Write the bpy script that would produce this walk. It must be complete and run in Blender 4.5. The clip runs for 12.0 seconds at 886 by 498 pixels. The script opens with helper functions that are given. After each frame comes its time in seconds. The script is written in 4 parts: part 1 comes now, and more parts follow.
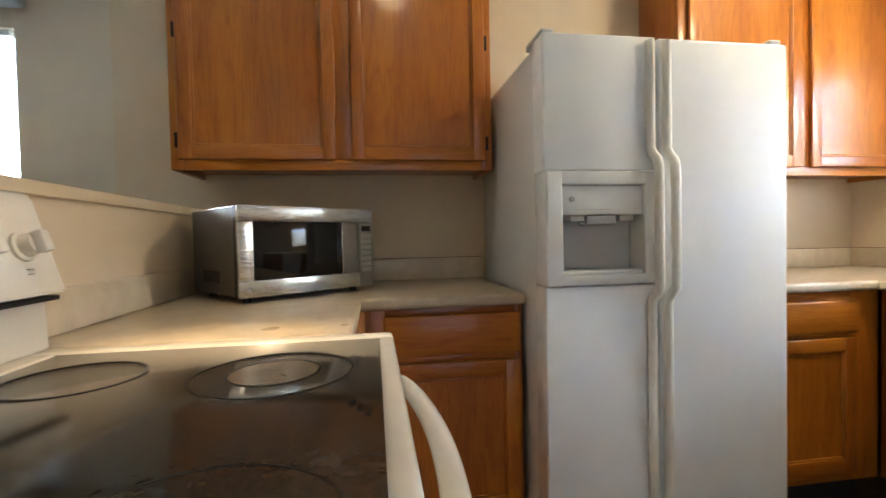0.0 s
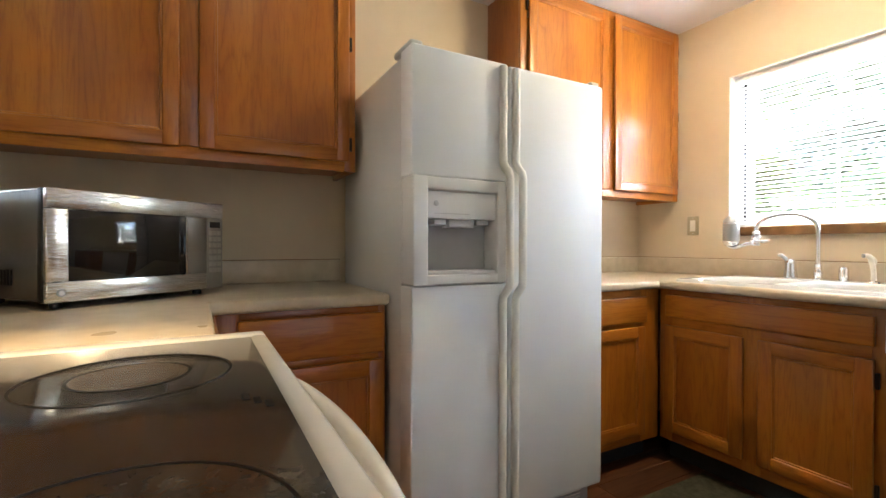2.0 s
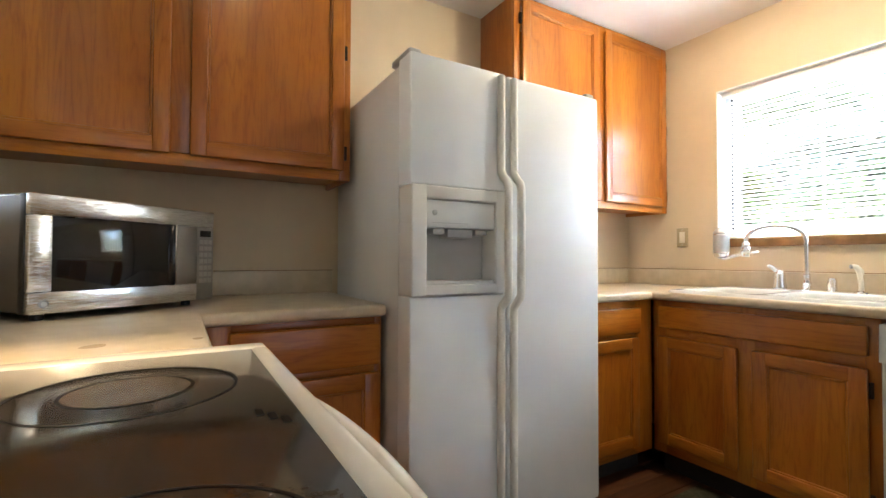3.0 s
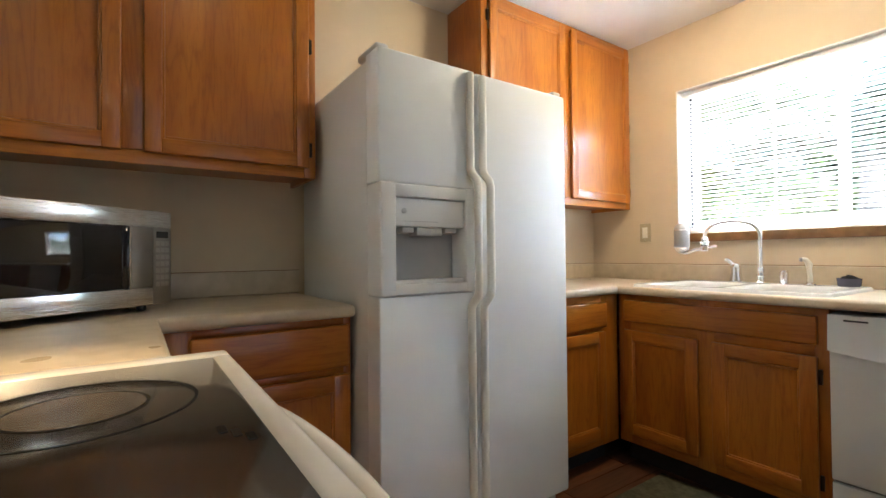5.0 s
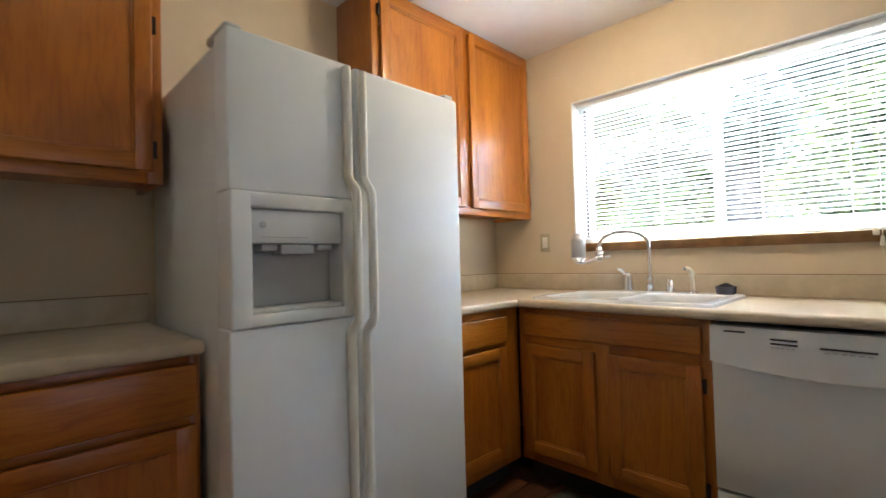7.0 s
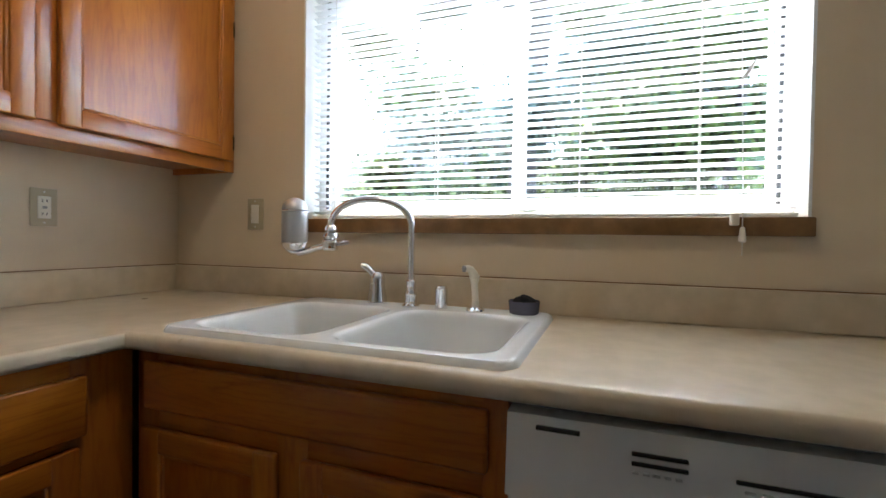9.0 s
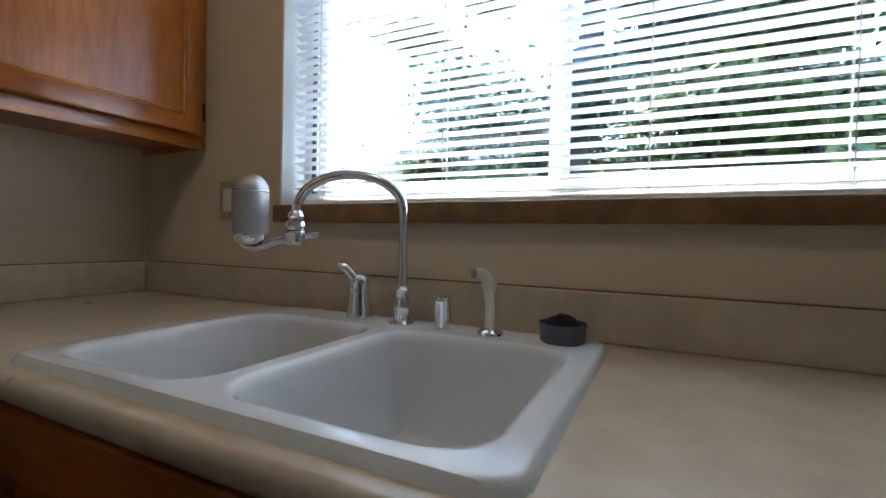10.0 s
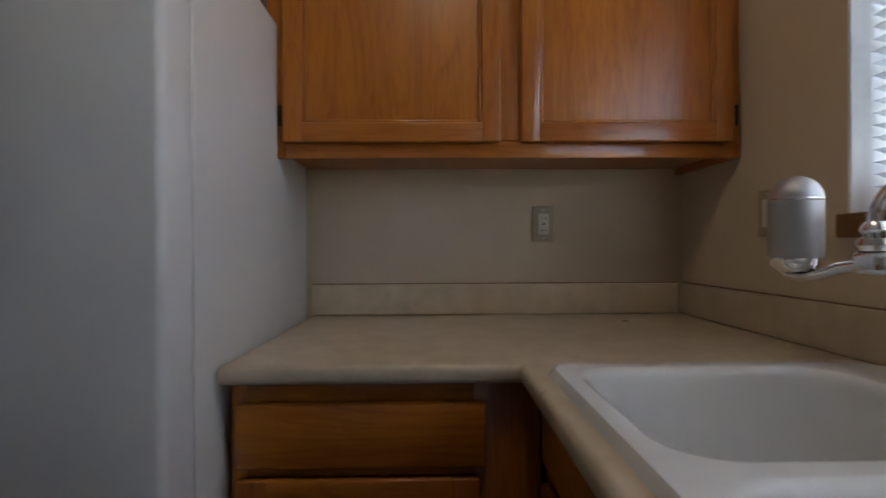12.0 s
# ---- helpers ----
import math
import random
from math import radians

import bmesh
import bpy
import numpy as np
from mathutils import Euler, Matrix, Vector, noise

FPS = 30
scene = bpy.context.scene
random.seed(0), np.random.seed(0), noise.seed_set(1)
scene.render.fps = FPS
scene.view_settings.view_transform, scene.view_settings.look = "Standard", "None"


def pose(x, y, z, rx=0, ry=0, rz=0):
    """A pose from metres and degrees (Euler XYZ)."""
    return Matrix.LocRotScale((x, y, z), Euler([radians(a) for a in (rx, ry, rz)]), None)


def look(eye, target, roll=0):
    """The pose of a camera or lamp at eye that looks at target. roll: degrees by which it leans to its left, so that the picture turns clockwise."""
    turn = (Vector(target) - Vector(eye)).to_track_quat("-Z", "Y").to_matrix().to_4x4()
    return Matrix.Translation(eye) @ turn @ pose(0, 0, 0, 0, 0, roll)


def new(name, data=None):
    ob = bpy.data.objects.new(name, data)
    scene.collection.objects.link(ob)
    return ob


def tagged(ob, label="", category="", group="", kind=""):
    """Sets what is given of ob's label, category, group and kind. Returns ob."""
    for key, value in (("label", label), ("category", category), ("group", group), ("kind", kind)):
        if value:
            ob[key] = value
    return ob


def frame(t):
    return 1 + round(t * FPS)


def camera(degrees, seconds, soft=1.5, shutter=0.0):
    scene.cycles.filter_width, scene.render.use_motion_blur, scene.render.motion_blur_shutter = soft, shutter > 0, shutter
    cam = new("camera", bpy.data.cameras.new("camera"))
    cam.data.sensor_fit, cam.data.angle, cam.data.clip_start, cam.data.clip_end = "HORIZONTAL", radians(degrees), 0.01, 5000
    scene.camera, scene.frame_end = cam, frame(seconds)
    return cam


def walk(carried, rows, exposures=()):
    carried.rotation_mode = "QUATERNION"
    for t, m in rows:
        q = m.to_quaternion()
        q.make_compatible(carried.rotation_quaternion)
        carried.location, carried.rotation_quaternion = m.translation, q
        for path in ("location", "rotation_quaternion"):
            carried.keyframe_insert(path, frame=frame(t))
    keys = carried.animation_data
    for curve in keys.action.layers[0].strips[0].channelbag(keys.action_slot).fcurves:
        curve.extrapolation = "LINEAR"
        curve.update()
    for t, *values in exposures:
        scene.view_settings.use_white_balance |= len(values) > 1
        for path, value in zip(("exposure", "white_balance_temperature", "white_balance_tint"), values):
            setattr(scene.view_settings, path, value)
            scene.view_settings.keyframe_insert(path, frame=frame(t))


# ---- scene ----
cam = camera(88.9, 12.0, shutter=0.2)
PATH = [
    (0, (-2.606, -2.128, 1.116), (-2.304, -0.151, 1.067), -1.2),
    (0.5, (-2.631, -2.111, 1.093), (-1.965, -0.227, 1.034), -0.85),
    (1, (-2.639, -2.13, 1.098), (-1.784, -0.324, 1.031), -0.18),
    (1.5, (-2.658, -2.131, 1.093), (-1.749, -0.35, 1.051), -0.06),
    (2, (-2.68, -2.12, 1.087), (-1.732, -0.358, 1.074), 0.12),
    (2.5, (-2.695, -2.098, 1.082), (-1.719, -0.353, 1.101), 0.14),
    (3, (-2.708, -2.076, 1.078), (-1.701, -0.348, 1.121), 0.18),
    (5, (-2.704, -2.061, 1.086), (-1.579, -0.407, 1.112), -0.54),
    (5.5, (-2.699, -2.053, 1.093), (-1.551, -0.416, 1.126), -0.76),
    (6, (-2.691, -2.066, 1.108), (-1.531, -0.446, 1.281), -0.94),
    (6.5, (-2.654, -2.05, 1.099), (-1.389, -0.507, 1.242), -1.78),
    (7, (-2.502, -1.99, 1.122), (-1.095, -0.569, 1.17), -1.5),
    (7.4, (-2.256, -1.867, 1.122), (-0.709, -0.599, 1.144), -1.6),
    (7.5, (-2.213, -1.829, 1.146), (-0.621, -0.618, 1.143), -1.94),
    (7.7, (-2.103, -1.789, 1.15), (-0.442, -0.677, 1.114), -2.21),
    (9.3, (-1.202, -1.621, 1.125), (0.683, -0.953, 1.093), 1.13),
    (9.5, (-1.119, -1.618, 1.127), (0.752, -0.911, 1.084), 1.63),
    (10, (-0.939, -1.585, 1.113), (0.854, -0.7, 1.068), 1.26),
    (10.5, (-0.773, -1.527, 1.117), (0.748, -0.232, 1.037), -0.1),
    (11, (-0.694, -1.537, 1.113), (0.208, 0.246, 1.046), -1.01),
    (11.5, (-0.73, -1.492, 1.129), (-0.249, 0.448, 1.056), -0.81),
    (12, (-0.818, -1.488, 1.132), (-0.786, 0.511, 1.13), -0.27),
]
EXPOSURES = [(0, 5.75, 6000, 4), (3, 5.9, 6000, 4), (5, 5.65, 5950, 4), (6.5, 5.4, 5900, 4), (7.5, 5.1, 5850, 4), (9.5, 3.88, 5500, 4),
             (10.5, 3.0, 5150, 5), (11.5, 2.9, 5300, 6), (12, 3.12, 5650, 8)]
walk(cam, [(t, look(eye, target, roll)) for t, eye, target, roll in PATH], EXPOSURES)

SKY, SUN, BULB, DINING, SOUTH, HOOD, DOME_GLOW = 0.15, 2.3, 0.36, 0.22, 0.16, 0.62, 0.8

# ---------------------------------------------------------------- world and light
world = bpy.data.worlds.new("sky")
scene.world = world
world.use_nodes = True
wn = world.node_tree.nodes
sky = wn.new("ShaderNodeTexSky")
sky.sky_type = "NISHITA"
sky.sun_disc = False
sky.sun_elevation = radians(62.7)
sky.sun_rotation = radians(56)
world.node_tree.links.new(sky.outputs[0], wn["Background"].inputs[0])
wn["Background"].inputs[1].default_value = SKY

sun = new("sun", bpy.data.lights.new("sun", "SUN"))
sun.data.energy = SUN
sun.data.angle = radians(0.5)
sun.data.color = (1.0, 0.95, 0.86)
sun.matrix_world = look((6, 4, 14), (0, 0, 0))

LAMP_X, LAMP_Y = -0.80, -1.14
bulb = new("bulb", bpy.data.lights.new("bulb", "POINT"))
bulb.data.energy = BULB
bulb.data.color = (1.0, 0.79, 0.54)
bulb.data.shadow_soft_size = 0.06
bulb.location = (LAMP_X, LAMP_Y, 2.372)

# warm halogen lamp of an unseen range hood, inferred from the lit counter strip
halogen = new("unseen_hood_lamp", bpy.data.lights.new("unseen_hood_lamp", "SPOT"))
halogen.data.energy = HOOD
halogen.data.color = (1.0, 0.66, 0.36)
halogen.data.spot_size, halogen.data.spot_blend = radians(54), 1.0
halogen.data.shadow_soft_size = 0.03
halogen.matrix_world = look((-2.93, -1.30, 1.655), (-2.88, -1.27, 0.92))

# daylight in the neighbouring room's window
def area_lamp(name, eye, target, sx, sy, energy):
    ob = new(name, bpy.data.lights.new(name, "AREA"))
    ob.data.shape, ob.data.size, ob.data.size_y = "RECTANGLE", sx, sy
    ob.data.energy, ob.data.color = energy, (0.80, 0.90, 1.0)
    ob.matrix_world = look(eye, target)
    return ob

area_lamp("window_daylight_dining", (-4.67, 0.34, 1.53), (-4.67, -1, 1.53), 1.0, 1.0, DINING)

# added soft daylight fill behind the camera; the south wall has no opening
area_lamp("glazed_door_daylight", (-1.75, -5.1, 1.12), (-1.75, 0, 1.12), 1.7, 1.9, SOUTH)

# ---------------------------------------------------------------- materials
def material(name, rough=0.5, metal=0.0, spec=0.5):
    m = bpy.data.materials.new(name)
    m.use_nodes = True
    b = m.node_tree.nodes["Principled BSDF"]
    b.inputs["Roughness"].default_value = rough
    b.inputs["Metallic"].default_value = metal
    b.inputs["Specular IOR Level"].default_value = spec
    return m, m.node_tree, b

def coords(nt, scale=(1, 1, 1), offset=True):
    """Object coordinates, scaled, moved by the object's own random number."""
    tc = nt.nodes.new("ShaderNodeTexCoord")
    mp = nt.nodes.new("ShaderNodeMapping")
    mp.inputs["Scale"].default_value = scale
    if offset:
        oi = nt.nodes.new("ShaderNodeObjectInfo")
        mul = nt.nodes.new("ShaderNodeMath")
        mul.operation = "MULTIPLY"
        mul.inputs[1].default_value = 17.0
        nt.links.new(oi.outputs["Random"], mul.inputs[0])
        nt.links.new(mul.outputs[0], mp.inputs["Location"])
    nt.links.new(tc.outputs["Object"], mp.inputs["Vector"])
    return mp.outputs[0]

def noise_tex(nt, vec, scale, detail=4.0, rough=0.55, dist=0.0):
    n = nt.nodes.new("ShaderNodeTexNoise")
    n.inputs["Scale"].default_value = scale
    n.inputs["Detail"].default_value = detail
    n.inputs["Roughness"].default_value = rough
    n.inputs["Distortion"].default_value = dist
    nt.links.new(vec, n.inputs["Vector"])
    return n.outputs["Fac"]

def ramp(nt, fac, stops):
    if len(stops) == 2:
        r = nt.nodes.new("ShaderNodeMapRange")
        r.interpolation_type = "SMOOTHSTEP"
        r.inputs["From Min"].default_value, r.inputs["From Max"].default_value = stops[0][0], stops[1][0]
        nt.links.new(fac, r.inputs["Value"])
        return mix(nt, r.outputs[0], stops[0][1], stops[1][1])
    r = nt.nodes.new("ShaderNodeValToRGB")
    el = r.color_ramp.elements
    while len(el) < len(stops):
        el.new(0.5)
    for e, (p, c) in zip(el, stops):
        e.position, e.color = p, (*c, 1)
    nt.links.new(fac, r.inputs[0])
    return r.outputs[0]

def mix(nt, fac, a, b, mode="MIX"):
    n = nt.nodes.new("ShaderNodeMix")
    n.data_type, n.blend_type = "RGBA", mode
    for sock, v in ((n.inputs[0], fac), (n.inputs[6], a), (n.inputs[7], b)):
        if isinstance(v, (int, float)):
            sock.default_value = v
        elif isinstance(v, tuple):
            sock.default_value = (*v, 1)
        else:
            nt.links.new(v, sock)
    return n.outputs[2]

def bump(nt, b, height, strength, dist=0.002):
    n = nt.nodes.new("ShaderNodeBump")
    n.inputs["Strength"].default_value = strength
    n.inputs["Distance"].default_value = dist
    nt.links.new(height, n.inputs["Height"])
    nt.links.new(n.outputs[0], b.inputs["Normal"])

def vary_rough(nt, b, fac, lo, hi):
    r = nt.nodes.new("ShaderNodeMapRange")
    r.inputs["To Min"].default_value, r.inputs["To Max"].default_value = lo, hi
    nt.links.new(fac, r.inputs["Value"])
    nt.links.new(r.outputs[0], b.inputs["Roughness"])

def plain(name, col, rough=0.5, metal=0.0, spec=0.5, var=0.06, scale=6.0, bumps=0.0, bscale=200.0):
    m, nt, b = material(name, rough, metal, spec)
    v = coords(nt)
    n = noise_tex(nt, v, scale, 5)
    lo = tuple(c * (1 - var) for c in col)
    hi = tuple(min(1, c * (1 + var)) for c in col)
    nt.links.new(ramp(nt, n, [(0.3, lo), (0.7, hi)]), b.inputs["Base Color"])
    fine = noise_tex(nt, v, scale * 9, 3)
    vary_rough(nt, b, fine, max(0.02, rough * 0.8), min(1, rough * 1.2))
    if bumps:
        bump(nt, b, noise_tex(nt, v, bscale, 2), bumps, 0.001)
    return m

def oak(name, axis):
    """Honey oak under satin varnish; the grain runs along axis."""
    m, nt, b = material(name, 0.33, 0, 0.4)
    across, along = 1.0, 0.10
    sc = tuple(along if a == axis else across for a in "xyz")
    v = coords(nt, sc)
    big = noise_tex(nt, v, 5, 3, 0.5, 0.6)
    flame = noise_tex(nt, v, 13, 3, 0.45, 1.1)
    saw = nt.nodes.new("ShaderNodeMath")
    saw.operation = "MULTIPLY"
    saw.inputs[1].default_value = 11.0
    nt.links.new(flame, saw.inputs[0])
    fr_ = nt.nodes.new("ShaderNodeMath")
    fr_.operation = "PINGPONG"
    fr_.inputs[1].default_value = 1.0
    nt.links.new(saw.outputs[0], fr_.inputs[0])
    pores = noise_tex(nt, v, 130, 3, 0.6)
    base = ramp(nt, big, [(0.25, (0.34, 0.099, 0.007)), (0.75, (0.49, 0.172, 0.014))])
    ring = ramp(nt, fr_.outputs[0], [(0.0, (0.66, 0.56, 0.46)), (0.28, (0.93, 0.90, 0.86)), (1.0, (1.05, 1.05, 1.05))])
    c = mix(nt, 0.5, base, ring, "MULTIPLY")
    p = ramp(nt, pores, [(0.36, (0.72, 0.62, 0.52)), (0.5, (1, 1, 1))])
    c = mix(nt, 0.4, c, p, "MULTIPLY")
    nt.links.new(c, b.inputs["Base Color"])
    vary_rough(nt, b, big, 0.26, 0.42)
    bump(nt, b, pores, 0.12, 0.0008)
    b.inputs["Coat Weight"].default_value = 0.45
    b.inputs["Coat Roughness"].default_value = 0.11
    return m

def laminate():
    m, nt, b = material("beige_laminate", 0.30, 0, 0.5)
    v = coords(nt)
    cloud = noise_tex(nt, v, 17.3, 2, 0.5)
    c = ramp(nt, cloud, [(0.25, (0.54, 0.455, 0.325)), (0.75, (0.63, 0.535, 0.40))])
    nt.links.new(c, b.inputs["Base Color"])
    vary_rough(nt, b, noise_tex(nt, v, 3.1, 2), 0.24, 0.36)
    return m

def paint(name, col, bumps=0.12):
    """Roller-painted, lightly textured plaster."""
    m, nt, b = material(name, 0.62, 0, 0.35)
    v = coords(nt, offset=False)
    n = noise_tex(nt, v, 1.6, 5)
    s = noise_tex(nt, v, 9, 4)
    a = ramp(nt, n, [(0.3, tuple(c * 0.96 for c in col)), (0.7, tuple(c * 1.03 for c in col))])
    d = ramp(nt, s, [(0.3, (0.97, 0.965, 0.955)), (0.65, (1, 1, 1))])
    nt.links.new(mix(nt, 0.7, a, d, "MULTIPLY"), b.inputs["Base Color"])
    bump(nt, b, noise_tex(nt, v, 130, 3, 0.6), bumps, 0.002)
    return m

def brushed(name, col, rough, axis=(1, 1, 60)):
    m, nt, b = material(name, rough, 1.0)
    v = coords(nt, axis)
    n = noise_tex(nt, v, 30, 4)
    nt.links.new(ramp(nt, n, [(0.3, tuple(c * 0.88 for c in col)), (0.7, col)]), b.inputs["Base Color"])
    vary_rough(nt, b, n, rough * 0.8, rough * 1.25)
    return m

def glassy(name, col=(1, 1, 1), rough=0.0):
    m, nt, b = material(name, rough)
    b.inputs["Base Color"].default_value = (*col, 1)
    b.inputs["Transmission Weight"].default_value = 1.0
    b.inputs["IOR"].default_value = 1.45
    return m

def leafy(name, dark, light):
    m, nt, b = material(name, 0.55, 0, 0.3)
    g = nt.nodes.new("ShaderNodeNewGeometry")
    nt.links.new(ramp(nt, g.outputs["Random Per Island"], [(0.0, dark), (1.0, light)]), b.inputs["Base Color"])
    b.inputs["Transmission Weight"].default_value = 0.0
    return m

OAK_V, OAK_X, OAK_Y = oak("oak_vertical", "z"), oak("oak_along_x", "x"), oak("oak_along_y", "y")
LAMINATE = laminate()
WALL = paint("cream_wall_paint", (0.67, 0.555, 0.395))
WALL2 = paint("pale_wall_paint", (0.66, 0.575, 0.46))
CEIL = paint("white_ceiling_paint", (0.78, 0.77, 0.76), 0.3)
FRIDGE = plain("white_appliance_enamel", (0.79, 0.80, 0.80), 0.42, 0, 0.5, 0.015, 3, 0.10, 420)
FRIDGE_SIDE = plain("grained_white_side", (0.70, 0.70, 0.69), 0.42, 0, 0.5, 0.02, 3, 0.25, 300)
CREAM = plain("cream_plastic", (0.80, 0.78, 0.72), 0.35, 0, 0.5, 0.03, 5)
WHITE = plain("white_plastic", (0.76, 0.76, 0.75), 0.33, 0, 0.5, 0.02, 5)
GREYP = plain("grey_plastic", (0.30, 0.30, 0.31), 0.4)
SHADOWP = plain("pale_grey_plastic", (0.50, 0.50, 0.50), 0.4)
BLACK = plain("black_plastic", (0.012, 0.012, 0.013), 0.35)
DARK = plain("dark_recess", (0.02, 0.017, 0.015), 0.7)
HINGE = plain("dark_bronze_hinge", (0.035, 0.022, 0.014), 0.4, 0.7)
STEEL = brushed("brushed_stainless_steel", (0.72, 0.72, 0.71), 0.26)
STEELD = brushed("satin_grey_metal", (0.42, 0.42, 0.43), 0.30, (60, 60, 1))
MWSIDE = plain("grey_painted_steel", (0.16, 0.15, 0.145), 0.38, 0.5)
CHROME = plain("chrome", (0.82, 0.82, 0.84), 0.06, 1.0, 0.5, 0.02)
PEWTER = plain("silver_plastic", (0.50, 0.50, 0.51), 0.40, 0.7, 0.5, 0.02, 2)
PORCELAIN = plain("white_porcelain", (0.76, 0.78, 0.80), 0.14, 0, 0.5, 0.02, 4)
STOVEW = plain("almond_white_enamel", (0.74, 0.70, 0.62), 0.22, 0, 0.5, 0.03, 4)
SILL = plain("stained_wood_sill", (0.21, 0.115, 0.045), 0.4, 0, 0.4, 0.2, 14)
BLIND = plain("white_blind_enamel", (0.82, 0.83, 0.85), 0.40, 0, 0.4, 0.02, 8)
VINYL = plain("white_window_vinyl", (0.80, 0.80, 0.80), 0.4)
CORD = plain("off_white_cord", (0.70, 0.68, 0.62), 0.8)
BEIGEP = plain("almond_plastic", (0.44, 0.37, 0.24), 0.35)
IVORY = plain("ivory_plastic", (0.78, 0.74, 0.65), 0.35)
GLASS = glassy("window_glass")
DARKGLASS = plain("smoked_oven_glass", (0.012, 0.012, 0.014), 0.06, 0, 0.6)
SMOKE = plain("violet_tinted_plastic", (0.10, 0.10, 0.15), 0.15, 0, 0.6, 0.1)
SCRUB = plain("black_scrubber", (0.02, 0.02, 0.025), 0.9, 0, 0.2, 0.3, 60, 0.8, 300)
RUG = plain("olive_rug_pile", (0.085, 0.085, 0.06), 0.95, 0, 0.1, 0.25, 40, 0.8, 500)

def cooktop_glass():
    m, nt, b = material("black_ceramic_glass", 0.07, 0, 0.6)
    v = coords(nt, offset=False)
    smear = noise_tex(nt, v, 5, 6, 0.6, 1.2)
    dots = noise_tex(nt, v, 90, 3)
    c = ramp(nt, dots, [(0.3, (0.034, 0.030, 0.026)), (0.75, (0.048, 0.042, 0.036))])
    nt.links.new(c, b.inputs["Base Color"])
    vary_rough(nt, b, smear, 0.08, 0.15)
    return m
COOKTOP = cooktop_glass()
RING = plain("dark_printed_ring", (0.004, 0.004, 0.004), 0.35)
# Lighter brownish tone puts the burner centre's reflection into its colour.
BURNER = plain("reflection_toned_burner", (0.085, 0.074, 0.062), 0.22, 0, 0.5, 0.3, 25)

def floor_mat():
    m, nt, b = material("reddish_brown_plank", 0.38, 0, 0.4)
    v = coords(nt, (0.08, 1, 1))
    n = noise_tex(nt, v, 40, 5, 0.6, 0.5)
    oi = nt.nodes.new("ShaderNodeObjectInfo")
    tone = ramp(nt, oi.outputs["Random"], [(0, (0.75, 0.75, 0.75)), (1, (1.1, 1.05, 1.0))])
    c = ramp(nt, n, [(0.3, (0.075, 0.030, 0.014)), (0.7, (0.145, 0.062, 0.030))])
    nt.links.new(mix(nt, 1.0, c, tone, "MULTIPLY"), b.inputs["Base Color"])
    bump(nt, b, n, 0.1, 0.001)
    return m
PLANK = floor_mat()

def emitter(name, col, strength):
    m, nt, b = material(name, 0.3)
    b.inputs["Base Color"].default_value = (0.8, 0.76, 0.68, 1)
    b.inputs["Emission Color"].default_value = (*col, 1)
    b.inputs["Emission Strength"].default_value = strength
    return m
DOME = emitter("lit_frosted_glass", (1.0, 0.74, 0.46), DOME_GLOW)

# ---------------------------------------------------------------- mesh helpers
def mesh_of(name, bm, mat, smooth=False):
    me = bpy.data.meshes.new(name)
    bm.to_mesh(me)
    bm.free()
    me.materials.append(mat)
    if smooth:
        me.polygons.foreach_set("use_smooth", [True] * len(me.polygons))
        me.update()
        me.set_sharp_from_angle(angle=radians(38))
    return me

def part(name, bm, mat, parent=None, label="", smooth=True):
    ob = new(name, mesh_of(name, bm, mat, smooth))
    ob.parent = parent
    if label:
        ob["label"] = label
    return ob

def thing(name, label, category, group="", at=None):
    ob = new(name)
    if at is not None:
        ob.matrix_world = at
    return tagged(ob, label, category, group)

def struct(name, bm, mat, label="", smooth=False):
    return tagged(part(name, bm, mat, None, "", smooth), label, "", "", "structure")

def add_box(bm, x0, x1, y0, y1, z0, z1, bev=0.0, seg=2, m=None):
    r = bmesh.ops.create_cube(bm, size=1.0)
    vs = r["verts"]
    bmesh.ops.scale(bm, vec=(abs(x1 - x0), abs(y1 - y0), abs(z1 - z0)), verts=vs)
    bmesh.ops.translate(bm, vec=((x0 + x1) / 2, (y0 + y1) / 2, (z0 + z1) / 2), verts=vs)
    if bev:
        es = list({e for v in vs for e in v.link_edges})
        r2 = bmesh.ops.bevel(bm, geom=es, offset=bev, segments=seg, affect="EDGES", profile=0.5, clamp_overlap=True)
        vs = list({v for f in r2["faces"] for v in f.verts} | {v for v in vs if v.is_valid})
    if m is not None:
        bmesh.ops.transform(bm, matrix=m, verts=vs)
    return bm

def box(x0, x1, y0, y1, z0, z1, bev=0.0, seg=2, m=None):
    return add_box(bmesh.new(), x0, x1, y0, y1, z0, z1, bev, seg, m)

def lathe(profile, at=(0, 0, 0), n=32, m=None, bm=None):
    """Turned solid: profile rows of (radius, z)."""
    bm = bm or bmesh.new()
    rings = []
    for r, z in profile:
        ring = [bm.verts.new((max(r, 1e-5) * math.cos(2 * math.pi * k / n), max(r, 1e-5) * math.sin(2 * math.pi * k / n), z)) for k in range(n)]
        rings.append(ring)
    for a, b in zip(rings, rings[1:]):
        for k in range(n):
            bm.faces.new((a[k], a[(k + 1) % n], b[(k + 1) % n], b[k]))
    bm.faces.new(rings[0][::-1])
    bm.faces.new(rings[-1])
    vs = [v for ring in rings for v in ring]
    mm = Matrix.Translation(at)
    if m is not None:
        mm = mm @ m
    bmesh.ops.transform(bm, matrix=mm, verts=vs)
    return bm

